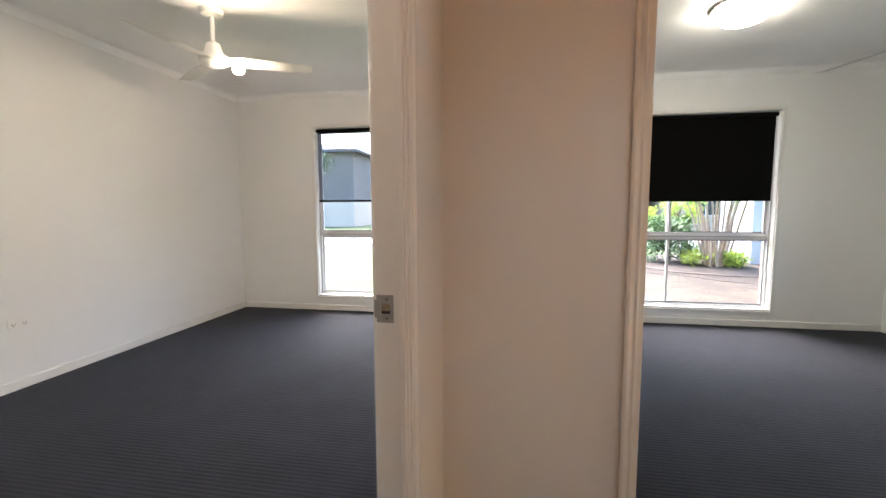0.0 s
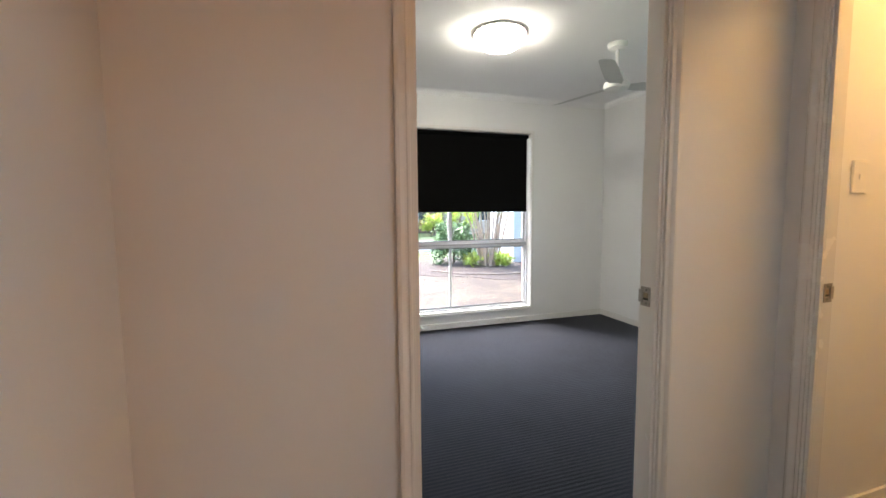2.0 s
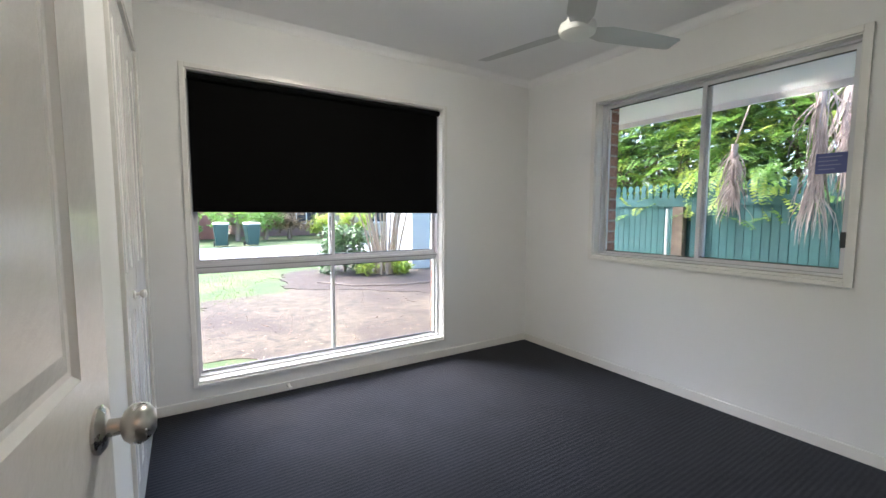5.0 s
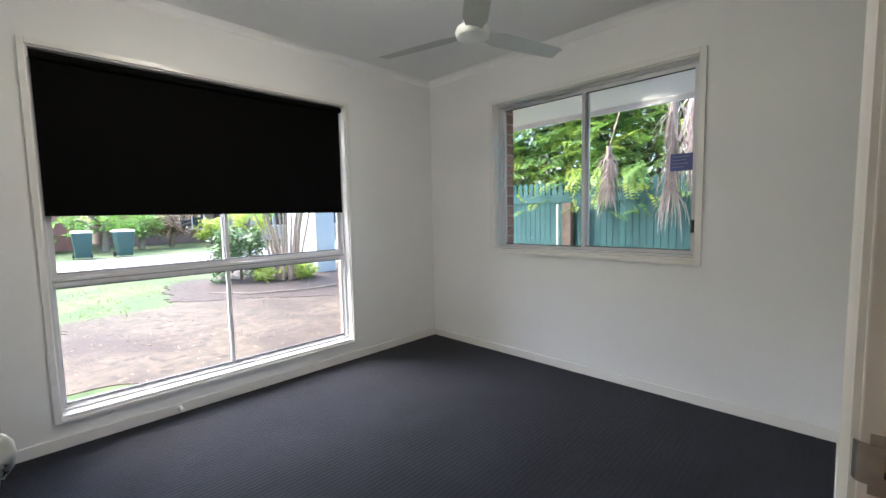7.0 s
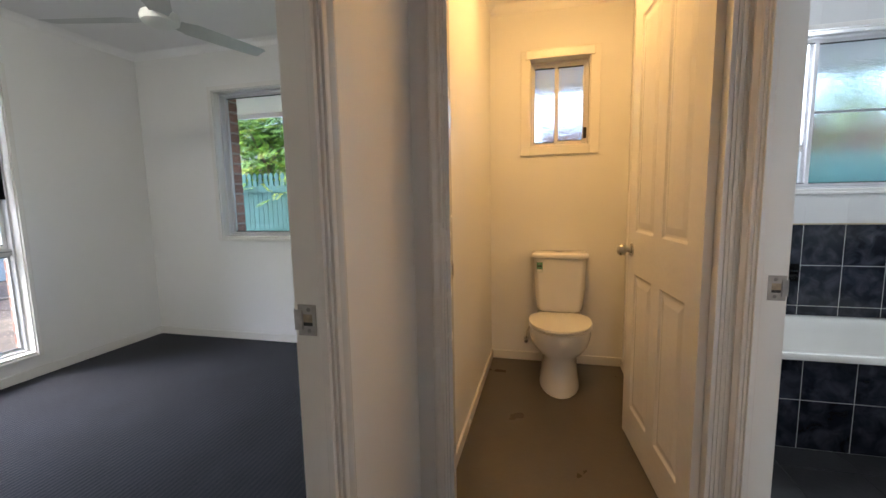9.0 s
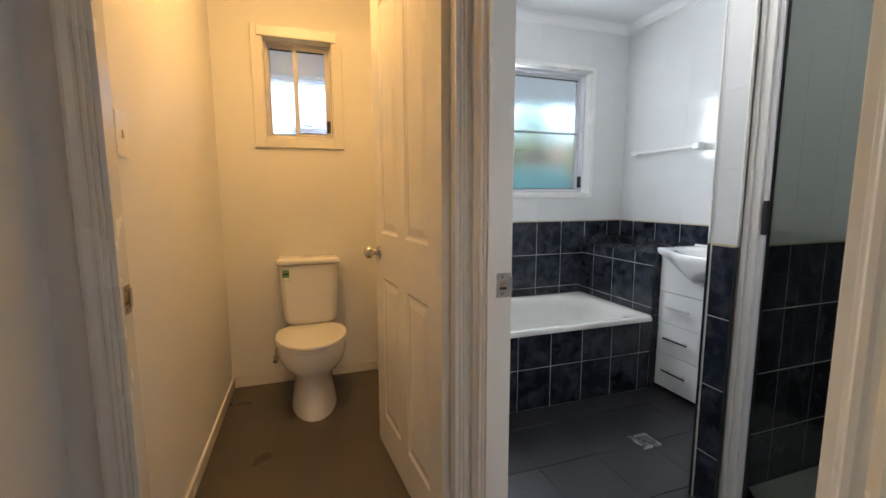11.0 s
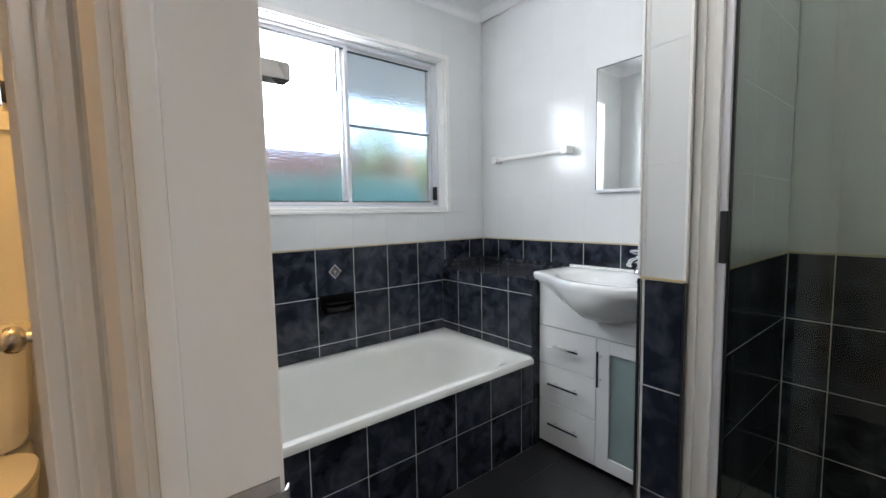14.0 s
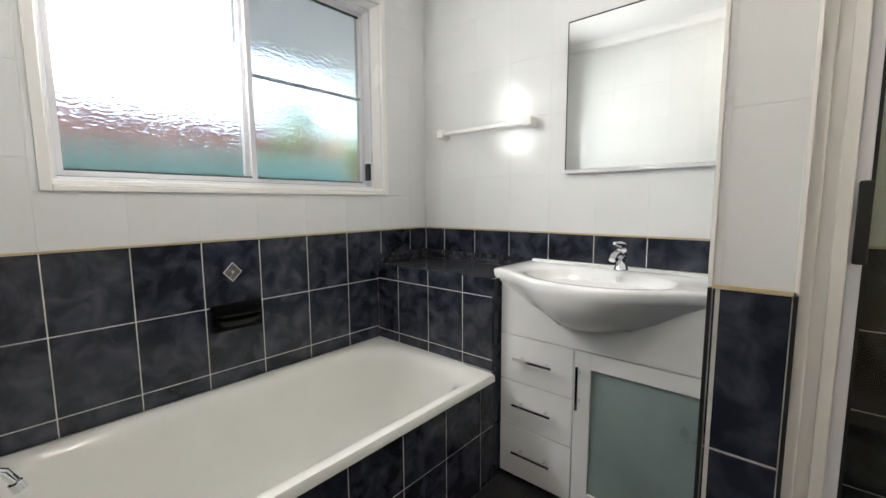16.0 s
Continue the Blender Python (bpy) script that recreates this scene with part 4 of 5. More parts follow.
def basin_outline(scale_w=1.0, scale_f=1.0, z=0.0, inset=0.0):
    a, yb, yf, bulge, n = 0.395 * scale_w - inset, -0.156 + inset, 0.150 - inset, 0.165 * scale_f, 40
    pts = [(x, yf + bulge * math.exp(-(abs(x) / 0.265) ** 2.8) - 0.012 * (abs(x) / a) ** 12, z) for x in (a - 2 * a * k / n for k in range(n + 1))]
    pts += [(-a, yf - 0.03 + (yb - yf + 0.03) * k / 5, z) for k in range(1, 6)]
    pts += [(-a + 2 * a * k / 12, yb, z) for k in range(1, 13)]
    pts += [(a, yb + (yf - 0.03 - yb) * k / 5, z) for k in range(1, 5)]
    return pts


def toward(pts, cx, cy, fx, fy, z):
    return [(cx + (x - cx) * fx, cy + (y - cy) * fy, z) for x, y, _ in pts]


def oval(pts, cx, cy, a, b, z):
    out = []
    for x, y, _ in pts:
        t = math.atan2((y - cy) / b, (x - cx) / a)
        out.append((cx + a * math.cos(t), cy + b * math.sin(t), z))
    return out


o1 = basin_outline()
bm = bmesh.new()
loft(bm, [toward(o1, 0, 0.03, 0.34, 0.55, -0.132), toward(o1, 0, 0.03, 0.50, 0.76, -0.112), toward(o1, 0, 0.03, 0.65, 0.89, -0.075), toward(o1, 0, 0.02, 0.80, 0.96, -0.030), toward(o1, 0, 0.01, 0.955, 0.985, 0.002),
          toward(o1, 0, 0, 0.985, 0.995, 0.014), basin_outline(1, 1, 0.034), basin_outline(1, 1, 0.043, 0.004), basin_outline(1, 1, 0.046, 0.012),
          oval(o1, 0, 0.085, 0.268, 0.185, 0.045), oval(o1, 0, 0.085, 0.258, 0.176, 0.036), oval(o1, 0, 0.085, 0.235, 0.155, -0.02), oval(o1, 0, 0.085, 0.17, 0.11, -0.075), oval(o1, 0, 0.085, 0.03, 0.03, -0.092)])
part("bowl", bm, M_CERAMIC, basin, "glazed white bowl", smooth=50)
part("back_ledge", boxes((-0.37, 0.37, -0.156, -0.125, 0.044, 0.058)), M_CERAMIC, basin, bevel=0.006, smooth=50)
bm = bmesh.new()
lathe(bm, [(0.011, 0), (0.010, 0.003), (0.006, 0.003), (0.006, 0.001)], 18, pose(-0.030, -0.078, 0.015, -65))
part("overflow_ring", bm, M_CHROME, basin, "chrome overflow ring", smooth=True)
mixer = thing("basin_mixer", 2.180, -1.345, 0.842, "chrome single-lever basin mixer tap", "tap")
bm = bmesh.new()
lathe(bm, [(0.026, 0), (0.026, 0.006), (0.022, 0.012), (0.020, 0.055), (0.022, 0.075), (0.018, 0.082)], 22)
part("tap_body", bm, M_CHROME, mixer, smooth=True)
bm = bmesh.new()
tube(bm, [(0, 0.005, 0.055), (0, 0.05, 0.068), (0, 0.090, 0.062), (0, 0.104, 0.048)], [0.015, 0.013, 0.012, 0.012], 12)
part("spout", bm, M_CHROME, mixer, smooth=True)
bm = bmesh.new()
tube(bm, [(0, -0.012, 0.088), (0, 0.02, 0.098), (0, 0.085, 0.108)], [0.018, 0.014, 0.006], 12)
part("lever", bm, M_CHROME, mixer, smooth=True)

mirror = thing("wall_mirror", 2.137, -1.436, 1.525, "frameless-looking wall mirror with a slim white edge", "mirror")
part("mirror_frame", boxes((-0.315, 0.315, 0.0, 0.020, -0.305, 0.305)), M_ALU, mirror, bevel=0.002)
part("mirror_glass", boxes((-0.308, 0.308, 0.020, 0.022, -0.290, 0.300)), M_MIRROR, mirror)
part("mirror_edge", boxes((-0.311, -0.308, 0.020, 0.024, -0.290, 0.303), (0.308, 0.311, 0.020, 0.024, -0.290, 0.303), (-0.311, 0.311, 0.020, 0.024, 0.300, 0.304)), M_BLACK, mirror, "dark mirror edge")
rail = thing("towel_rail", 2.868, -1.436, 1.455, "white plastic towel rail on the tiled wall", "towel rail")
part("rail_bar", boxes((-0.255, 0.255, 0.040, 0.052, -0.009, 0.009)), M_PLASTIC, rail, bevel=0.004)
for sx in (-0.255, 0.255):
    part("bracket", boxes((sx - 0.020, sx + 0.020, 0.0, 0.060, -0.020, 0.020)), M_PLASTIC, rail, bevel=0.005)

dish = thing("soap_dish", XE - 0.009, -0.378, 0.672, "black ceramic soap dish fixed to the tiles", "soap dish")
bm = bmesh.new()
loft(bm, [[(x * d, y * w, z + h) for x, y in ((0, -1), (-0.45, -0.95), (-0.85, -0.7), (-1.0, -0.3), (-1.0, 0.3), (-0.85, 0.7), (-0.45, 0.95), (0, 1))]
          for d, w, z, h in ((0.03, 0.075, -0.04, 0), (0.06, 0.085, -0.02, 0), (0.07, 0.088, 0.0, 0), (0.062, 0.080, 0.0, 0), (0.045, 0.070, -0.018, 0))])
part("tray", bm, M_DISH, dish, smooth=50)
part("back_plate", boxes((-0.010, 0, -0.095, 0.095, -0.050, 0.055)), M_DISH, dish, bevel=0.004)
bm = bmesh.new()
tube(bm, [(-0.004, -0.080, 0.012), (-0.05, -0.072, 0.018), (-0.064, -0.03, 0.020), (-0.064, 0.03, 0.020), (-0.05, 0.072, 0.018), (-0.004, 0.080, 0.012)], 0.005, 8)
part("grip_bar", bm, M_DISH, dish, smooth=True)

drain = thing("floor_drain", 2.128, -0.619, ZB, "square chrome floor drain grate", "drain")
part("grate_frame", boxes((-0.055, 0.055, -0.055, 0.055, 0.0, 0.003)), M_STEEL, drain, bevel=0.001)
bm = bmesh.new()
for k in range(7):
    box(bm, -0.038, 0.038, -0.039 + k * 0.0115, -0.0335 + k * 0.0115, 0.003, 0.0034)
part("slots", bm, M_BLACK, drain)

# shower
shower = thing("shower_screen", 1.656, -0.553, ZB, "framed glass shower screen with a pivot door", "shower screen")
part("post", boxes((-0.030, 0.020, -0.030, 0.018, 0.0, 2.0)), M_TRIM, shower, "white painted post", bevel=0.002)
part("post_bead", boxes((0.002, 0.020, 0.018, 0.030, 0.0, 2.0)), M_TRIM, shower, bevel=0.003)
part("post_bead", boxes((-0.030, -0.014, 0.018, 0.026, 0.0, 2.0)), M_TRIM, shower, bevel=0.002)
part("channel", boxes((-0.046, -0.030, -0.014, 0.014, 0.0, 2.0)), M_ALU, shower, "white aluminium channel", bevel=0.002)
g = part("glass", boxes((-0.86, -0.046, -0.003, 0.003, 0.06, 1.98)), M_SHOWER, shower, "clear greenish glass")
g.visible_shadow = False
part("seal", boxes((-0.051, -0.046, -0.005, 0.005, 0.06, 1.98)), M_BLACK, shower)
part("hinge", boxes((-0.050, -0.035, 0.003, 0.020, 1.065, 1.18)), M_BLACK, shower, "black pivot hinge", bevel=0.003)
part("bottom_rail", boxes((-0.86, -0.030, -0.018, 0.018, 0.0, 0.06)), M_ALU, shower, bevel=0.003)
solo("shower_tray", slab_with_holes("y", -1.436, -0.583, 0.80, 1.676, ZB, 0.012, []), M_BATH, "low glossy white shower tray on the floor", "shower tray", bevel=0.008)


# outside
GZ = -0.15
solo("ground", boxes((-300, 300, -300, 400, GZ - 0.3, GZ - 0.012)), M_LAWN, "patchy green and dry lawn", "ground", "structure")


def patch(name, x0, x1, y0, y1, z, material, label, category, wobble=0.25, n=220, kind="structure"):
    bm = bmesh.new()
    cx, cy, a, b = (x0 + x1) / 2, (y0 + y1) / 2, (x1 - x0) / 2, (y1 - y0) / 2
    ring = []
    for k in range(n):
        t = 2 * math.pi * k / n
        w = 1 + wobble * noise.noise((3 * math.cos(t) + x0, 3 * math.sin(t), y0)) + 0.16 * wobble * noise.noise((26 * math.cos(t), 26 * math.sin(t), x0)) + 0.08 * wobble * noise.noise((70 * math.cos(t), 70 * math.sin(t), x0))
        ring.append((cx + a * w * math.cos(t), cy + b * w * math.sin(t)))
    loft(bm, [[(x, y, z - 0.05) for x, y in ring], [(x, y, z) for x, y in ring]])
    return solo(name, bm, material, label, category, kind)


patch("dirt_patch", 0.35, 6.6, 4.9, 9.7, GZ - 0.006, M_DIRT, "bare sandy dirt with scattered leaf litter", "ground")
patch("garden_bed_ground", 2.2, 7.8, 7.7, 12.6, GZ + 0.0, M_MULCH, "reddish brown mulch garden bed", "ground")
rng = random.Random(4)
bm = bmesh.new()
for k in range(2600):
    x, y = rng.uniform(0.2, 6.0), rng.uniform(4.9, 11.0)
    s, a, z = rng.uniform(0.006, 0.024), rng.uniform(0, 6.28), GZ + rng.uniform(0.0, 0.012)
    c, d = s * math.cos(a), s * math.sin(a)
    vs = [bm.verts.new(p) for p in ((x - c, y - d, z), (x + d * 0.4, y - c * 0.4, z + 0.006), (x + c, y + d, z + 0.003), (x - d * 0.4, y + c * 0.4, z + 0.007))]
    bm.faces.new(vs)
solo("leaf_litter", bm, mat("leaf_litter", (0.24, 0.17, 0.12), 0.9, vary=0.3, island=0.75), "dry leaves and chips strewn on the dirt", "leaf litter", "stuff")
bm = bmesh.new()
for k in range(5200):
    x, y = rng.uniform(-2.5, 4.5), rng.uniform(8.4, 15.0)
    if x > 1.6 and y < 9.6 + 0.3 * x:
        continue
    h, a = rng.uniform(0.01, 0.03), rng.uniform(0, 6.28)
    for j in range(3):
        a += 2.1
        dx, dy = 0.012 * math.cos(a), 0.012 * math.sin(a)
        bm.faces.new([bm.verts.new(p) for p in ((x - dy * 0.4, y + dx * 0.4, GZ - 0.012), (x + dy * 0.4, y - dx * 0.4, GZ - 0.012), (x + dx * 2, y + dy * 2, GZ - 0.012 + h))])
solo("grass", bm, leafy(mat("grass_blade", (0.14, 0.23, 0.05), 0.8, vary=0.3, island=0.3), (0.2, 0.32, 0.06)), "short patchy lawn grass", "grass", "stuff")
# unseen pale strip, added to throw neutral light up at the soffit
solo("side_bounce_strip", boxes((XE + 0.2, 5.35, -6.0, 4.3, GZ - 0.06, GZ - 0.004)), mat("pale_bounce_concrete", (0.44, 0.43, 0.41), 0.9, vary=0.1, scale=3), "unseen pale concrete strip added to bounce light onto the soffit", "path", "structure")
solo("road", boxes((-120, 120, 14.9, 19.6, GZ - 0.06, GZ - 0.004)), M_ROAD, "pale concrete street", "road", "structure")
for y in (14.75, 19.6):
    solo("kerb", boxes((-120, 120, y, y + 0.15, GZ - 0.1, GZ + 0.03)), mat("kerb_concrete", (0.5, 0.49, 0.46), 0.9, vary=0.1, scale=3), "low concrete kerb along the street", "kerb", "structure", bevel=0.02)
bm = bmesh.new()
pts = [(2.75, 9.6), (3.2, 8.9), (4.0, 8.55), (4.9, 8.5), (5.8, 8.7), (6.6, 9.1)]
for a, b in zip(pts, pts[1:]):
    tube(bm, [(a[0], a[1], GZ + 0.008), ((a[0] + b[0]) / 2 + 0.03, (a[1] + b[1]) / 2 - 0.02, GZ + 0.012), (b[0], b[1], GZ + 0.008)], [0.016, 0.022, 0.017], 8)
solo("garden_edging", bm, mat("stone_edging", (0.20, 0.16, 0.13), 0.9, vary=0.25, scale=9, bump=0.3), "low stone edging of the garden bed", "edging", smooth=True)


def leaves(bm, centre, spread, count, size, rng, droop=0.25, flat=0.5):
    for _ in range(count):
        while True:
            p = Vector((rng.uniform(-1, 1), rng.uniform(-1, 1), rng.uniform(-1, 1)))
            if p.length < 1:
                break
        p = Vector(centre) + Vector((p.x * spread[0], p.y * spread[1], p.z * spread[2]))
        d = Vector((rng.gauss(0, 1), rng.gauss(0, 1), rng.gauss(0, flat) - droop)).normalized()
        s = d.cross(Vector((rng.gauss(0, 0.4), rng.gauss(0, 0.4), 1))).normalized()
        l = size * rng.uniform(0.6, 1.35)
        bm.faces.new([bm.verts.new(q) for q in (p, p + d * l * 0.5 + s * l * 0.22, p + d * l, p + d * l * 0.5 - s * l * 0.22)])


def pinnate(bm, base, direction, length, rng, pairs=11, leaflet=0.07):
    """One compound leaf: a bending midrib with leaflets on both sides."""
    p, d = Vector(base), Vector(direction).normalized()
    step = length / pairs
    for k in range(pairs):
        d = (d + Vector((0, 0, -0.07))).normalized()
        s = d.cross(Vector((0, 0, 1)))
        s = s.normalized() if s.length > 1e-3 else Vector((1, 0, 0))
        l = leaflet * math.sin(math.pi * (k + 1.2) / (pairs + 1.4)) ** 0.6
        for sign in (-1, 1):
            q = p + s * sign * l + d * l * 0.35 - Vector((0, 0, l * 0.25 * rng.random()))
            m = (p + q) / 2
            w = d * l * 0.25
            bm.faces.new([bm.verts.new(v) for v in (p, m + w, q, m - w)])
        p = p + d * step


# the shrub with many stems on the garden bed
shrub = thing("garden_shrub", 4.40, 10.15, GZ, "clump of bare pale stems with leafy tops and yellow-green undergrowth", "shrub")
rs = random.Random(11)
bm_top, bm_low = bmesh.new(), bmesh.new()
for k in range(17):
    a = 2 * math.pi * k / 17 + rs.uniform(-0.2, 0.2)
    lean, h = rs.uniform(0.25, 0.75), rs.uniform(1.9, 2.6)
    b = Vector((0.22 * math.cos(a) * rs.random() * 1.6, 0.22 * math.sin(a), 0))
    pts = [b + Vector((lean * math.cos(a) * u ** 1.2, lean * 0.8 * math.sin(a) * u ** 1.2, h * u)) + Vector((rs.gauss(0, 0.015), rs.gauss(0, 0.015), 0)) for u in (0, 0.25, 0.5, 0.75, 1.0)]
    bm = bmesh.new()
    tube(bm, pts, [0.028, 0.025, 0.021, 0.016, 0.010], 7)
    part("stem", bm, M_STEM, shrub, smooth=True)
    for j in range(2):
        leaves(bm_top, pts[-1 - j] + Vector((0, 0, 0.1)), (0.35, 0.35, 0.3), 60, 0.12, rs)
    leaves(bm_top, pts[3], (0.2, 0.2, 0.3), 14, 0.10, rs)
for k in range(16):
    a = rs.uniform(0, 6.28)
    leaves(bm_low, (0.45 * math.cos(a), 0.40 * math.sin(a), 0.16), (0.22, 0.22, 0.16), 60, 0.12, rs, droop=-0.3)
part("crown", bm_top, M_LEAF, shrub, "green leaves at the stem tops")
part("undergrowth", bm_low, M_LEAF_Y, shrub, "yellow-green leaves round the base")
bush = thing("round_bush", 3.75, 10.9, GZ, "bushy green shrub beside the stems", "shrub")
bm = bmesh.new()
for k in range(70):
    a, z = rs.uniform(0, 6.28), rs.uniform(0.12, 1.05)
    r = 0.50 * math.sqrt(max(0.1, 1 - (z / 1.25) ** 2))
    leaves(bm, (r * math.cos(a), r * math.sin(a), z), (0.2, 0.2, 0.18), 60, 0.10, rs)
part("crown", bm, M_LEAF_D, bush, "dense small green leaves")
bm = bmesh.new()
tube(bm, [(0, 0, 0), (0.03, 0.02, 0.5), (0.0, 0.05, 0.9)], [0.035, 0.025, 0.012], 8)
part("trunk", bm, M_BARK, bush)


def wheelie_bin(x, y, lid_mat, label, rz=0):
    root = thing("wheelie_bin", x, y, GZ, label, "wheelie bin", "bins on the verge", rz=rz)
    bm = bmesh.new()
    loft(bm, [rrect(-0.21, 0.21, -0.24, 0.24, 0.04, 0.05), rrect(-0.28, 0.28, -0.34, 0.34, 0.05, 0.92)])
    part("body", bm, M_BIN, root, smooth=50)
    bm = bmesh.new()
    loft(bm, [rrect(-0.29, 0.29, -0.36, 0.38, 0.05, 0.92), rrect(-0.29, 0.29, -0.36, 0.38, 0.05, 0.96), rrect(-0.22, 0.22, -0.28, 0.28, 0.05, 1.01)])
    part("lid", bm, lid_mat, root, smooth=50)
    for sx in (-0.25, 0.25):
        bm = bmesh.new()
        tube(bm, [(sx - 0.025, 0.24, 0.10), (sx + 0.025, 0.24, 0.10)], 0.10, 18)
        part("wheel", bm, M_BLACK, root)
    bm = bmesh.new()
    tube(bm, [(-0.2, 0.42, 0.93), (0.2, 0.42, 0.93)], 0.016, 10)
    part("handle", bm, M_BIN, root)


wheelie_bin(1.90, 21.0, M_BINLID, "green wheelie bin with a pale yellow lid on the verge")
wheelie_bin(3.08, 20.95, M_BINLID, "green wheelie bin with a pale lid on the verge", 8)


# houses over the street
def house(x0, x1, y, depth, h, wall_mat, label, wins, roof_h=1.4, storeys=1):
    root = thing("house", (x0 + x1) / 2, y, GZ, label, "house", "houses over the street")
    w = (x1 - x0) / 2
    part("wall", boxes((-w, w, 0, depth, 0, h)), wall_mat, root)
    e = 0.6
    bm = bmesh.new()
    loft(bm, [[(-w - e, -e, h), (w + e, -e, h), (w + e, depth + e, h), (-w - e, depth + e, h)], [(-w - e, -e, h + 0.18), (w + e, -e, h + 0.18), (w + e, depth + e, h + 0.18), (-w - e, depth + e, h + 0.18)],
              [(-w + depth / 2, depth / 2 - 0.05, h + roof_h), (w - depth / 2, depth / 2 - 0.05, h + roof_h), (w - depth / 2, depth / 2 + 0.05, h + roof_h), (-w + depth / 2, depth / 2 + 0.05, h + roof_h)]])
    part("roof", bm, M_ROOF, root, "grey hipped roof")
    for cx, z0, ww, hh in wins:
        wn = part("window", boxes((cx - ww / 2 - 0.06, cx + ww / 2 + 0.06, -0.04, 0.0, z0 - 0.06, z0 + hh + 0.06)), M_ALU, root)
        part("pane", boxes((cx - ww / 2, cx - 0.03, -0.05, -0.04, z0, z0 + hh), (cx + 0.03, cx + ww / 2, -0.05, -0.04, z0, z0 + hh)), M_DARKWIN, wn)


M_REDBRICK = mat("red_brick_far", (0.36, 0.16, 0.13), 0.9, vary=0.2, scale=3)
house(-6.0, 2.2, 27.0, 8.0, 2.7, M_REDBRICK, "low red brick house with a grey roof", [(-2.0, 0.9, 1.8, 1.2), (1.6, 0.9, 1.6, 1.2)])
house(9.2, 19.0, 26.5, 8.0, 2.7, M_RENDER, "low pale rendered house with a grey roof", [(-3.0, 0.9, 1.8, 1.2), (1.5, 0.9, 2.2, 1.2)])
house(3.4, 8.6, 29.0, 7.0, 2.6, mat("weathered_brown_wall", (0.20, 0.13, 0.10), 0.9, vary=0.2, scale=2), "low brown weatherboard house behind shrubs", [(1.4, 0.8, 1.2, 1.1)])
house(-32.0, -12.0, 30.0, 9.0, 5.6, M_RENDER, "two-storey pale rendered house", [(-5.0, 3.5, 2.0, 1.1), (0.0, 3.5, 2.4, 1.1), (5.0, 3.5, 2.0, 1.1), (-5.0, 0.9, 2.0, 1.2), (3.0, 0.9, 2.4, 1.2)])
solo("shed_wall", boxes((5.35, 5.85, 10.5, 12.0, GZ, 2.3)), mat("pale_blue_cladding", (0.62, 0.66, 0.70), 0.7, vary=0.05, scale=2), "pale painted cladding wall at the yard corner", "wall", "structure", bevel=0.01)


def tree(x, y, h, r, label, material, seed, leaf=0.16, count=26, dens=70):
    root = thing("tree", x, y, GZ, label, "tree")
    rt = random.Random(seed)
    bm = bmesh.new()
    tube(bm, [(0, 0, 0), (0.05, 0.02, h * 0.3), (0.0, 0.1, h * 0.6), (0.1, 0.0, h * 0.85)], [0.14, 0.11, 0.08, 0.03], 9)
    for k in range(7):
        a, z = rt.uniform(0, 6.28), h * rt.uniform(0.3, 0.65)
        tube(bm, [(0, 0.05, z), (r * 0.4 * math.cos(a), r * 0.4 * math.sin(a), z + h * 0.12), (r * 0.75 * math.cos(a), r * 0.75 * math.sin(a), z + h * 0.2)], [0.06, 0.035, 0.012], 6)
    part("trunk", bm, M_BARK, root, smooth=True)
    bm = bmesh.new()
    for k in range(count):
        a, z = rt.uniform(0, 6.28), h * rt.uniform(0.35, 1.0)
        q = r * math.sqrt(rt.random()) * (1.05 - 0.5 * abs(z / h - 0.6))
        leaves(bm, (q * math.cos(a), q * math.sin(a), z), (r * 0.28, r * 0.28, r * 0.22), dens, leaf, rt)
    part("crown", bm, material, root, "leafy crown")


tree(2.9, 24.6, 2.6, 1.6, "small garden tree in front of the houses", M_LEAF, 21, 0.22)
tree(-1.2, 25.0, 1.6, 1.0, "low garden shrub in front of a brick house", M_LEAF_Y, 22, 0.18, 16)
for x, y, h, r, m, sd in ((0.2, 25.6, 1.5, 1.1, M_LEAF, 24), (4.3, 25.2, 1.7, 1.2, M_LEAF, 25), (5.6, 25.6, 1.9, 1.3, M_RUST, 26), (7.4, 25.2, 1.3, 0.9, M_LEAF_Y, 27), (9.0, 24.6, 1.6, 1.1, M_LEAF_Y, 28)):
    tree(x, y, h, r, "low leafy shrub in a garden over the street", m, sd, 0.17, 34, 60)
tree(-11.5, 20.5, 4.2, 2.2, "street tree with a loose crown", M_LEAF_D, 23, 0.3)

# side yard: fence
FX = 5.55
fence = thing("picket_fence", FX, 2.5, GZ, "teal painted paling fence with a picket top", "fence")
paling = {}


def fence_board(y, w, h, pointed):
    key = (round(w, 3), round(h, 2), pointed)
    if key not in paling:
        bm = bmesh.new()
        if pointed:
            prof = [(-w / 2, 0), (w / 2, 0), (w / 2, h - 0.12), (w * 0.28, h - 0.10), (w / 2, h - 0.07), (w * 0.40, h - 0.03), (0, h), (-w * 0.40, h - 0.03), (-w / 2, h - 0.07), (-w * 0.28, h - 0.10), (-w / 2, h - 0.12)]
        else:
            prof = [(-w / 2, 0), (w / 2, 0), (w / 2, h), (-w / 2, h)]
        loft(bm, [[(d, py, pz) for py, pz in prof] for d in (-0.009, 0.009)])
        paling[key] = finish(bm, "paling", M_FENCE)
    o = new("paling", paling[key])
    o.parent = fence
    o.location = (0.0 if pointed else -0.022, y, 0)
    return o


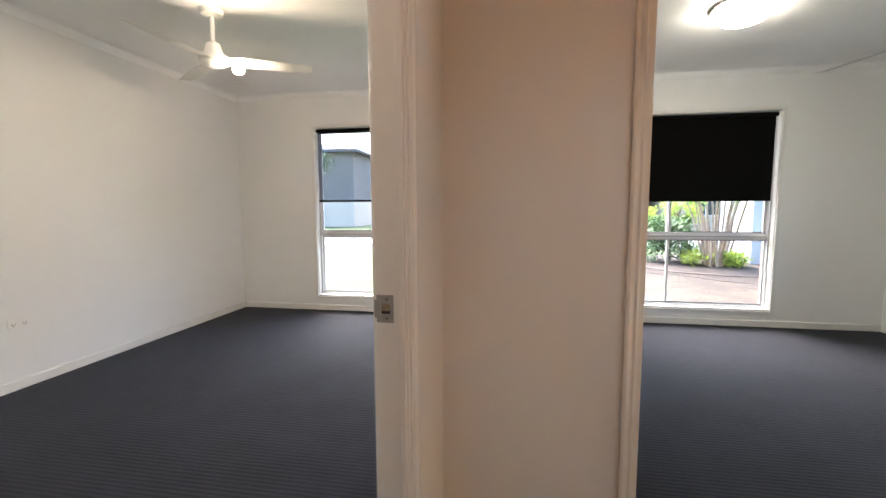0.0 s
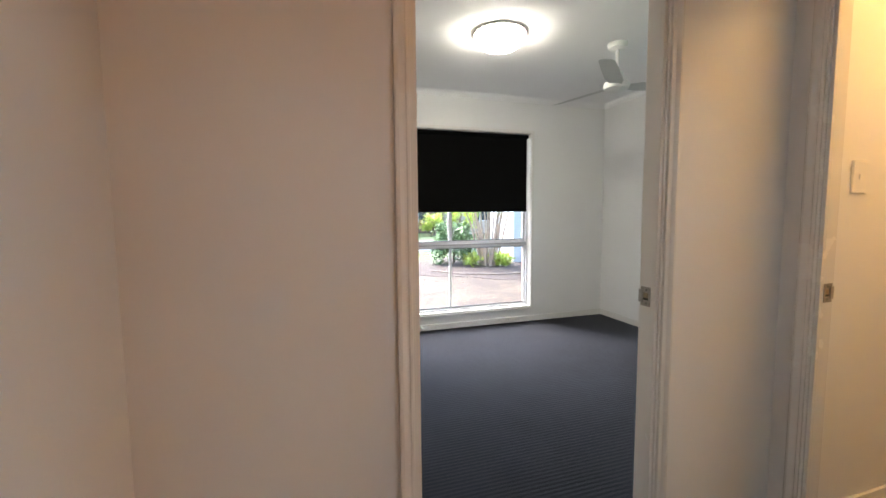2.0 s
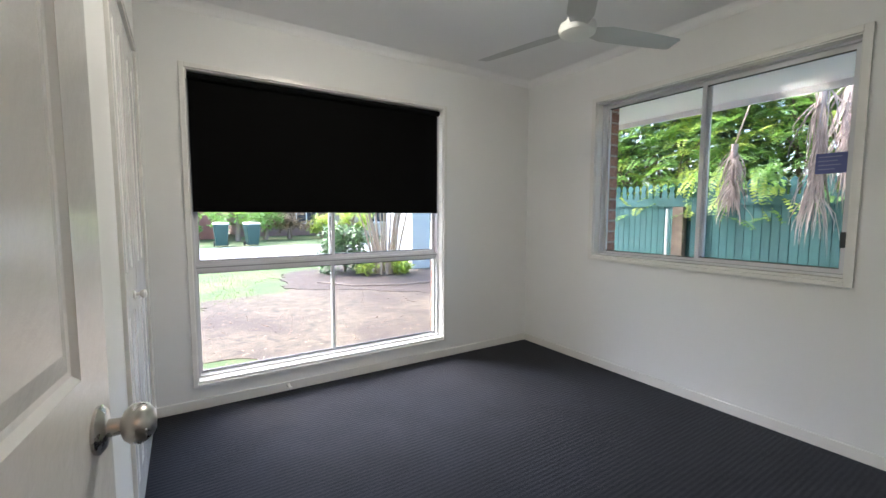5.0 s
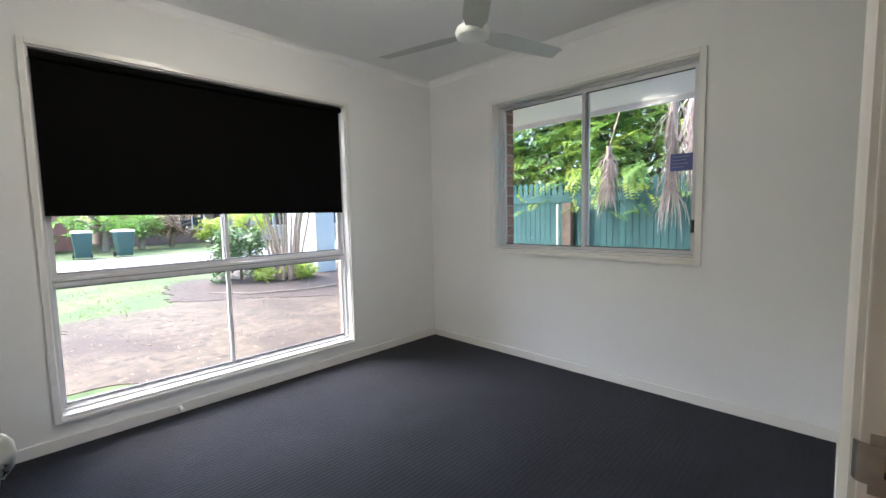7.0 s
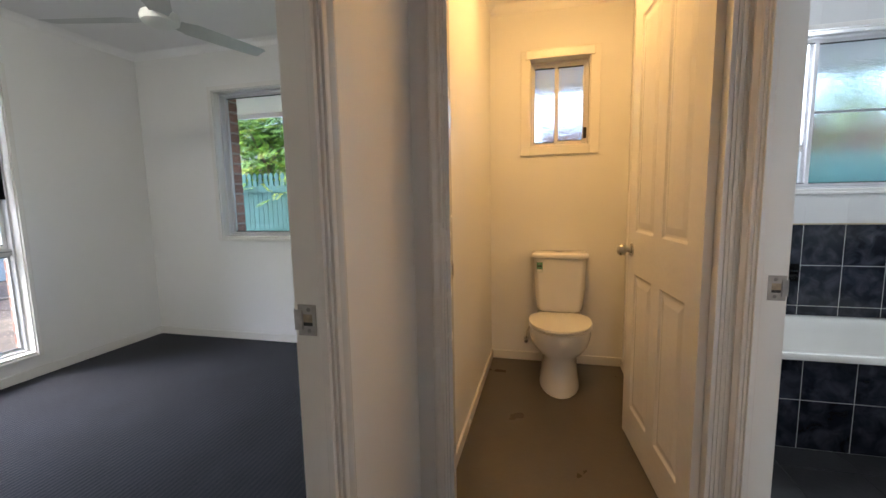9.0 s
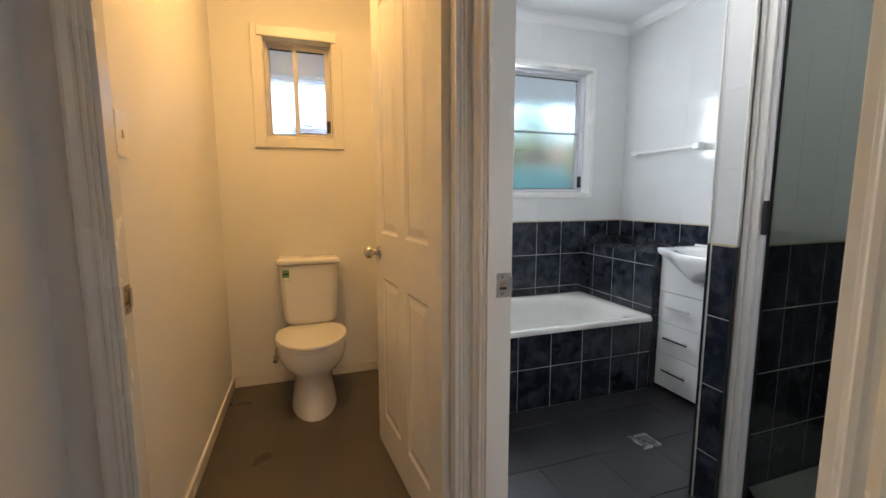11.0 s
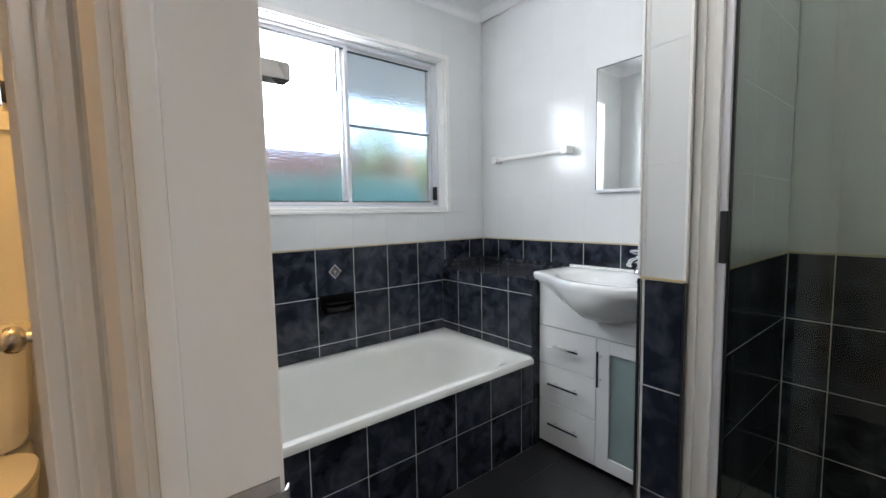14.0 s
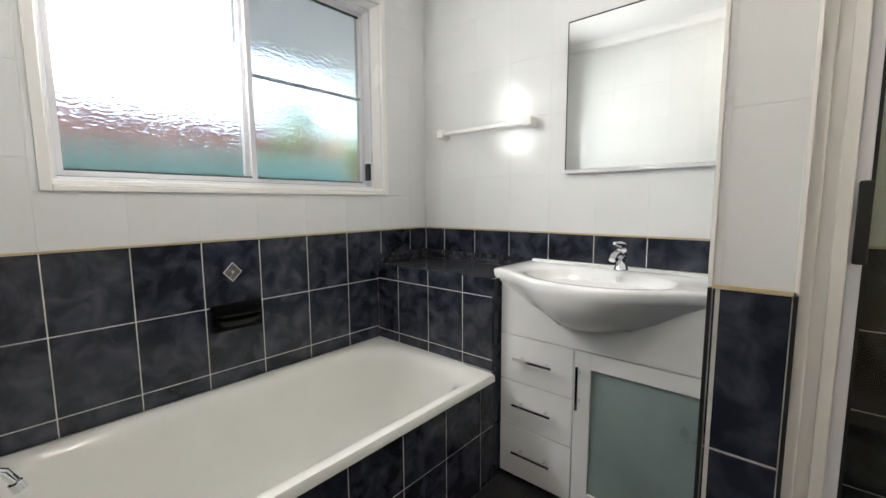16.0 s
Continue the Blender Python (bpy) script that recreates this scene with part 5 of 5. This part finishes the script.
for k in range(148):
    fence_board(-5.0 + k * 0.077, 0.072, 1.52, False)
for k in range(127):
    fence_board(-5.0 + k * 0.090, 0.068, 1.73, True)
part("rail", boxes((-0.045, -0.0325, -5.1, 6.5, 1.45, 1.55)), M_FENCE, fence, "teal capping rail")
for y in (-3.2, -0.8, 1.42):
    part("post", boxes((-0.10, -0.046, y - 0.05, y + 0.05, 0, 1.52)), M_FENCE, fence)
part("post", boxes((-0.14, -0.046, 1.54, 1.66, 0, 1.44)), M_BARK, fence, "bare weathered timber post")
pipe = thing("pipe_post", FX - 0.18, 4.20, GZ, "thin white pipe standing at the fence", "pipe")
bm = bmesh.new()
tube(bm, [(0, 0, 0), (0, 0, 1.42)], 0.014, 10)
part("pipe", bm, M_PLASTIC, pipe, smooth=True)

# trees behind the fence
hedge = thing("feathery_tree", 6.9, 3.3, GZ, "dense feathery-leaved green trees behind the fence", "tree")
rh = random.Random(31)
bm_t, bm_a, bm_b, bm_c = bmesh.new(), bmesh.new(), bmesh.new(), bmesh.new()
for k in range(9):
    y0 = rh.uniform(-1.2, 3.4)
    top = Vector((rh.uniform(-0.9, 0.6), y0 + rh.uniform(-0.8, 0.8), rh.uniform(2.2, 3.4)))
    tube(bm_t, [(0.2, y0, 0), (0.1, y0 + 0.1, 1.2), tuple(top)], [0.06, 0.045, 0.015], 7)
    for j in range(4):
        a = rh.uniform(0, 6.28)
        tube(bm_t, [(0.1, y0 + 0.1, 1.2 + 0.2 * j), (0.5 * math.cos(a), y0 + 0.6 * math.sin(a), 1.7 + 0.3 * j)], [0.022, 0.008], 6)
for k in range(5600):
    y, z, x = rh.uniform(-1.5, 3.9), rh.uniform(1.3, 4.2), rh.uniform(-1.3, 0.9)
    if rh.random() < max(0.0, 0.45 - 0.25 * z + 0.25 * noise.noise((y * 0.9, z * 1.1, 3.3))):
        continue
    a = rh.uniform(0, 6.28)
    pinnate(bm_a if rh.random() < 0.72 else bm_b, (x, y, z), (math.cos(a) * 0.9 - 0.35, math.sin(a), rh.uniform(-0.2, 0.5)), rh.uniform(0.28, 0.55), rh, 11, 0.072)
# inner leaves take the darker green, so the crown's inner shade is in their colour
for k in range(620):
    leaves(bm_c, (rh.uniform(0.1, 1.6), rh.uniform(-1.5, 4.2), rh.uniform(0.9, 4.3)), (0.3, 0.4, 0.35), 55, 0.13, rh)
for k in range(46):
    y = rh.choice((-0.1, 0.15, 0.35, 0.7)) + rh.gauss(0, 0.14)
    pinnate(bm_a if k % 3 else bm_b, (-1.25, y, rh.uniform(1.55, 1.95)), (-0.45, rh.uniform(-0.5, 0.5), rh.uniform(-0.9, 0.0)), rh.uniform(0.3, 0.5), rh, 11, 0.075)
part("branches", bm_t, M_BARK, hedge, smooth=True)
part("crown", bm_a, M_LEAF, hedge, "feathery green leaves")
part("young_leaves", bm_b, M_LEAF_Y, hedge, "yellow-green young leaves")
part("inner_leaves", bm_c, M_LEAF_D, hedge, "inner leaves in a darker green painted as shade")
tree(11.5, 4.5, 6.5, 2.6, "tall dark tree beyond the yards", M_LEAF_D, 41, 0.24, 34, 80)
tree(9.0, -4.9, 4.6, 1.7, "tall green tree beyond the yards", M_LEAF_D, 42, 0.22, 34, 80)
neighbour = solo("neighbour_wall", boxes((11.5, 20, -14, 1.2, GZ, 3.0)), mat("neighbour_brick", (0.075, 0.040, 0.034), 0.9, vary=0.2, scale=3), "red brick wall of the neighbouring house", "wall", "structure")


def dead_frond(x, y, z, length, seed, label):
    root = thing("dead_palm_frond", x, y, z, label, "palm frond")
    rd = random.Random(seed)
    bm = bmesh.new()
    tube(bm, [(0, 0, 0), (0.02, 0.01, -length * 0.4), (0.0, 0.03, -length)], [0.030, 0.024, 0.006], 8)
    part("stalk", bm, M_FROND, root, smooth=True)
    bm = bmesh.new()
    for k in range(110):
        u = rd.uniform(0.02, 0.85)
        p = Vector((rd.gauss(0, 0.010), rd.gauss(0, 0.014), -length * u))
        out = Vector((rd.gauss(0, 0.5), rd.gauss(0, 0.9), 0)) * 0.055
        l, w = length * rd.uniform(0.22, 0.50), rd.uniform(0.004, 0.009)
        s = Vector((rd.gauss(0, 0.5), 1, 0)).normalized()
        last = None
        for i in range(5):
            v = i / 4
            q = p + out * math.sin(1.6 * v) * 1.4 + Vector((0, 0, -l * v ** 1.25)) + Vector((0, rd.gauss(0, 0.004), 0))
            ww = w * (1 - v ** 3 * 0.9)
            pair = (bm.verts.new(q - s * ww), bm.verts.new(q + s * ww))
            if last:
                bm.faces.new((last[0], last[1], pair[1], pair[0]))
            last = pair
    part("leaflets", bm, M_FROND, root, "dry grey-pink leaflets")
    bm = bmesh.new()
    tube(bm, [(0, 0, -0.01), (0.4, 0.05, 0.45), (1.6, 0.1, 0.7), (2.6, 0.1, GZ - z)], [0.007, 0.007, 0.012, 0.05], 8)
    part("branch", bm, M_BARK, root, smooth=True)


dead_frond(4.95, 3.36, 1.86, 0.62, 51, "dry drooping palm frond over the fence")
dead_frond(4.85, 2.72, 2.30, 1.15, 52, "long dry hanging palm frond over the fence")
dead_frond(5.05, 2.60, 2.35, 0.95, 53, "dry hanging palm frond over the fence")

# eaves
solo("eave_soffit_east", boxes((XE + 0.2, 4.60, -2.2, 5.2, 2.17, 2.19)), M_SOFFIT, "pale painted soffit under the side eaves", "soffit", "structure")
solo("eave_fascia_east", boxes((4.60, 4.63, -2.2, 5.2, 2.12, 2.36)), M_SOFFIT, "pale painted fascia board", "fascia", "structure")
solo("eave_soffit_north", boxes((XW - 0.3, XE + 0.2, YF + 0.2, 5.20, 2.17, 2.19)), M_SOFFIT, "pale painted soffit under the front eaves", "soffit", "structure")
solo("eave_fascia_north", boxes((XW - 0.3, 4.63, 5.20, 5.23, 2.12, 2.36)), M_SOFFIT, "pale painted fascia board", "fascia", "structure")
solo("house_roof", boxes((XW - 0.4, 4.66, -2.4, 5.26, 2.47, 2.53)), M_ROOF, "grey roof over the house", "roof", "structure")


# bathroom tiles
tile_mesh = {}


def tile_piece(parent, axis, p, side, a0, a1, z0, z1, material, name="tile", proud=0.008):
    """One tile on the plane axis = p, facing side, from a0 to a1 and z0 to z1."""
    g = 0.0007 if material is M_TILE_W else 0.0018
    w, h = a1 - a0 - 2 * g, z1 - z0 - 2 * g
    if w < 0.004 or h < 0.004:
        return
    key = (axis, side, round(w, 4), round(h, 4), material.name)
    if key not in tile_mesh:
        bm = bmesh.new()
        e = 0.0012
        out = []
        for d, inset in ((0.0, 0.0), (proud - e, 0.0), (proud, e)):
            ring = [(-w / 2 + inset, -h / 2 + inset), (w / 2 - inset, -h / 2 + inset), (w / 2 - inset, h / 2 - inset), (-w / 2 + inset, h / 2 - inset)]
            out.append([(side * d, u, v) if axis == "x" else (u, side * d, v) if axis == "y" else (u, v, side * d) for u, v in ring])
        loft(bm, out)
        tile_mesh[key] = finish(bm, name, material)
    o = new(name, tile_mesh[key])
    o.parent = parent
    c, z = (a0 + a1) / 2, (z0 + z1) / 2
    o.location = (p, c, z) if axis == "x" else (c, p, z) if axis == "y" else (c, z, p)


def lattice(lo, hi, origin, pitch):
    k0 = math.ceil((lo - origin) / pitch - 1e-6)
    inner = []
    while origin + k0 * pitch < hi - 0.012:
        if origin + k0 * pitch > lo + 0.012:
            inner.append(origin + k0 * pitch)
        k0 += 1
    return [lo, *inner, hi]


def tile_field(parent, axis, p, side, cols, rows, material, holes=()):
    for a0, a1 in zip(cols, cols[1:]):
        for z0, z1 in zip(rows, rows[1:]):
            rects = [(a0, a1, z0, z1)]
            for h in holes:
                nxt = []
                for r in rects:
                    if r[0] >= h[1] or r[1] <= h[0] or r[2] >= h[3] or r[3] <= h[2]:
                        nxt.append(r)
                        continue
                    if r[2] < h[2]:
                        nxt.append((r[0], r[1], r[2], h[2]))
                    if r[3] > h[3]:
                        nxt.append((r[0], r[1], h[3], r[3]))
                    m0, m1 = max(r[2], h[2]), min(r[3], h[3])
                    if r[0] < h[0]:
                        nxt.append((r[0], h[0], m0, m1))
                    if r[1] > h[1]:
                        nxt.append((h[1], r[1], m0, m1))
                rects = nxt
            for r in rects:
                tile_piece(parent, axis, p, side, *r, material)


def grout_bed(name, axis, p, side, a0, a1, z0, z1, material, holes=(), label="tile grout bed on the wall"):
    q0, q1 = sorted((p, p + side * (0.0074 if material is M_GROUT_W else 0.0062)))
    bm = slab_with_holes(axis, q0, q1, a0, a1, z0, z1, list(holes))
    return solo(name, bm, material, label, "tiling", "structure")


TOP, TRIM, P = 0.962, 0.968, 0.2055
WHITE_ROWS = [TRIM, 1.228, 1.483, 1.738, 1.993, 2.248, ZC - 0.062]
DARK_ROWS = [ZB, 0.225, 0.470, 0.717, TOP]
hole5 = (WIN_H[0] - 0.022, WIN_H[1] + 0.022, WIN_H[2] - 0.022, WIN_H[3] + 0.022)


def tiled(name, axis, p, side, a0, a1, origin, dark_from=ZB, holes=(), dark_rows=None, white_rows=None, pitch=P):
    cols = lattice(a0, a1, origin, pitch)
    rows = [r for r in (dark_rows or DARK_ROWS)]
    rows = [dark_from] + [r for r in rows if r > dark_from + 0.012]
    d = grout_bed("dark_tiling_" + name, axis, p, side, a0, a1, dark_from, TOP, M_GROUT, (), "charcoal marbled wall tiles with white grout")
    tile_field(d, axis, p, side, cols, rows, M_TILE_D)
    w = grout_bed("white_tiling_" + name, axis, p, side, a0, a1, TRIM, ZC - 0.062, M_GROUT_W, holes, "glossy white wall tiles")
    tile_field(w, axis, p, side, cols, white_rows or WHITE_ROWS, M_TILE_W, holes)
    q0, q1 = sorted((p, p + side * 0.0095))
    solo("tile_trim_" + name, boxes((q0, q1, a0, a1, TOP, TRIM) if axis == "x" else (a0, a1, q0, q1, TOP, TRIM)), M_GOLD, "thin cream tile edging strip", "trim", "structure")


tiled("east", "x", XE, -1, -1.442, 0.410, -0.0645, 0.41, [hole5], pitch=0.2087)
tiled("south", "y", -1.45, 1, 1.775, XE - 0.009, 2.118, ZB, pitch=0.2065)
tiled("north", "y", 0.418, -1, 1.662, XE - 0.009, 1.86, ZB)
tiled("nib_east", "x", 1.766, 1, -1.441, -0.503, -1.2, ZB)
tiled("nib_west", "x", 1.688, -1, -1.441, -0.583, -1.0, ZB)
tiled("shower", "y", -1.45, 1, 0.79, 1.679, 1.55, ZB)
NIB_D, NIB_W = [ZB, 0.155, 0.425, 0.695, TOP], [TRIM, 1.236, 1.506, 1.776, 2.046, ZC - 0.062]
tiled("nib_end", "y", -0.512, 1, 1.678, 1.777, 0.0, ZB, dark_rows=NIB_D, white_rows=NIB_W, pitch=10)
for nm, z0, z1, m, lb in (("nib_edge_trim", TRIM, ZC - 0.062, M_PLASTIC, "white tile corner trim"), ("nib_edge_trim_dark", ZB, TOP, M_BLACK, "dark tile corner trim")):
    solo(nm, boxes((1.777, 1.7825, -0.512, -0.500, z0, z1), (1.6725, 1.678, -0.512, -0.500, z0, z1)), m, lb, "trim", "structure")

# apron and shelf front, in their own things' space
ax = -0.340
cols = [-0.735] + [y + 0.345 for y in (-0.995, -0.786, -0.577, -0.367, -0.157, 0.053, 0.263)] + [0.735]
tile_field(bath, "x", ax, -1, cols, [0.0, 0.240, 0.437], M_TILE_D)
tile_field(shelf, "x", -0.352, -1, [-0.14, 0.178], [0.0, 0.24, 0.468, 0.8535], M_TILE_D)
tile_field(shelf, "y", 0.172, 1, [-0.358, -0.201, -0.001, 0.198, 0.349], [0.468, 0.516, 0.777, 0.8535], M_TILE_D)
tile_field(shelf, "y", 0.172, 1, [-0.358, -0.21], [0.0, 0.24, 0.468], M_TILE_D)
diamond = thing("decor_tile", XE - 0.0085, -0.374, 0.843, "small diamond-shaped decor tile with a pale border", "tile")
for s, d, m, nm in ((0.034, 0.0008, M_PLASTIC, "border"), (0.031, 0.0014, mat("decor_grey", (0.16, 0.15, 0.15), 0.2, vary=0.4, scale=80), "glaze"), (0.006, 0.002, M_GOLD, "centre_dot")):
    bm = bmesh.new()
    loft(bm, [[(x, u * s, v * s * 1.1) for u, v in ((0, -1), (1, 0), (0, 1), (-1, 0))] for x in (0.0, -d)])
    part(nm, bm, m, diamond)

# floor tiles
fl = bpy.data.objects["floor_bathroom"]
FP = 0.302
xs, ys = lattice(0.79, 2.585, 2.42, FP), lattice(-1.44, 0.44, -0.92, FP)
for x0, x1 in zip(xs, xs[1:]):
    for y0, y1 in zip(ys, ys[1:]):
        if x1 < 1.75 and y1 < -0.5:
            continue
        tile_piece(fl, "z", ZB - 0.0028, 1, x0, x1, y0, y1, M_TILE_F, "floor_tile", 0.0028)

# bricks in the window reveal and beside it
skin = bpy.data.objects["brick_skin_east"]
bm = bmesh.new()
box(bm, 0.002, 0.104, -0.055, 0.055, 0.003, 0.073)
half = finish(bm, "brick", M_BRICK, bevel=0.003)
part("mortar_bed", boxes((XE + 0.147, XE + 0.243, WIN_S[1] - 0.0245, WIN_S[1] + 0.080, WIN_S[2] - 0.06, 2.1)), M_MORTAR, skin)
bm = bmesh.new()
box(bm, 0.0, 0.006, -0.115, 0.115, 0.003, 0.073)
face = finish(bm, "brick", M_BRICK)
for k in range(16):
    z = WIN_S[2] - 0.06 + 0.086 * k
    if z + 0.08 > 2.1:
        break
    o = new("brick", half)
    o.parent, o.location = skin, (XE + 0.142, WIN_S[1] + 0.0555 - 0.028, z)
    for j in range(3):
        o = new("brick", face)
        o.parent, o.location = skin, (XE + 0.2, WIN_S[1] + 0.235 + 0.24 * j + (0.06 if k % 2 else 0.0), z)
nskin = bpy.data.objects["brick_skin_north"]
for k in range(25):
    z = -0.05 + 0.086 * k
    if z + 0.08 > 2.1:
        break
    o = new("brick", half)
    o.parent, o.matrix_local = nskin, pose(WIN_B[1] + 0.0515, YF + 0.10, z, 0, 0, 90)
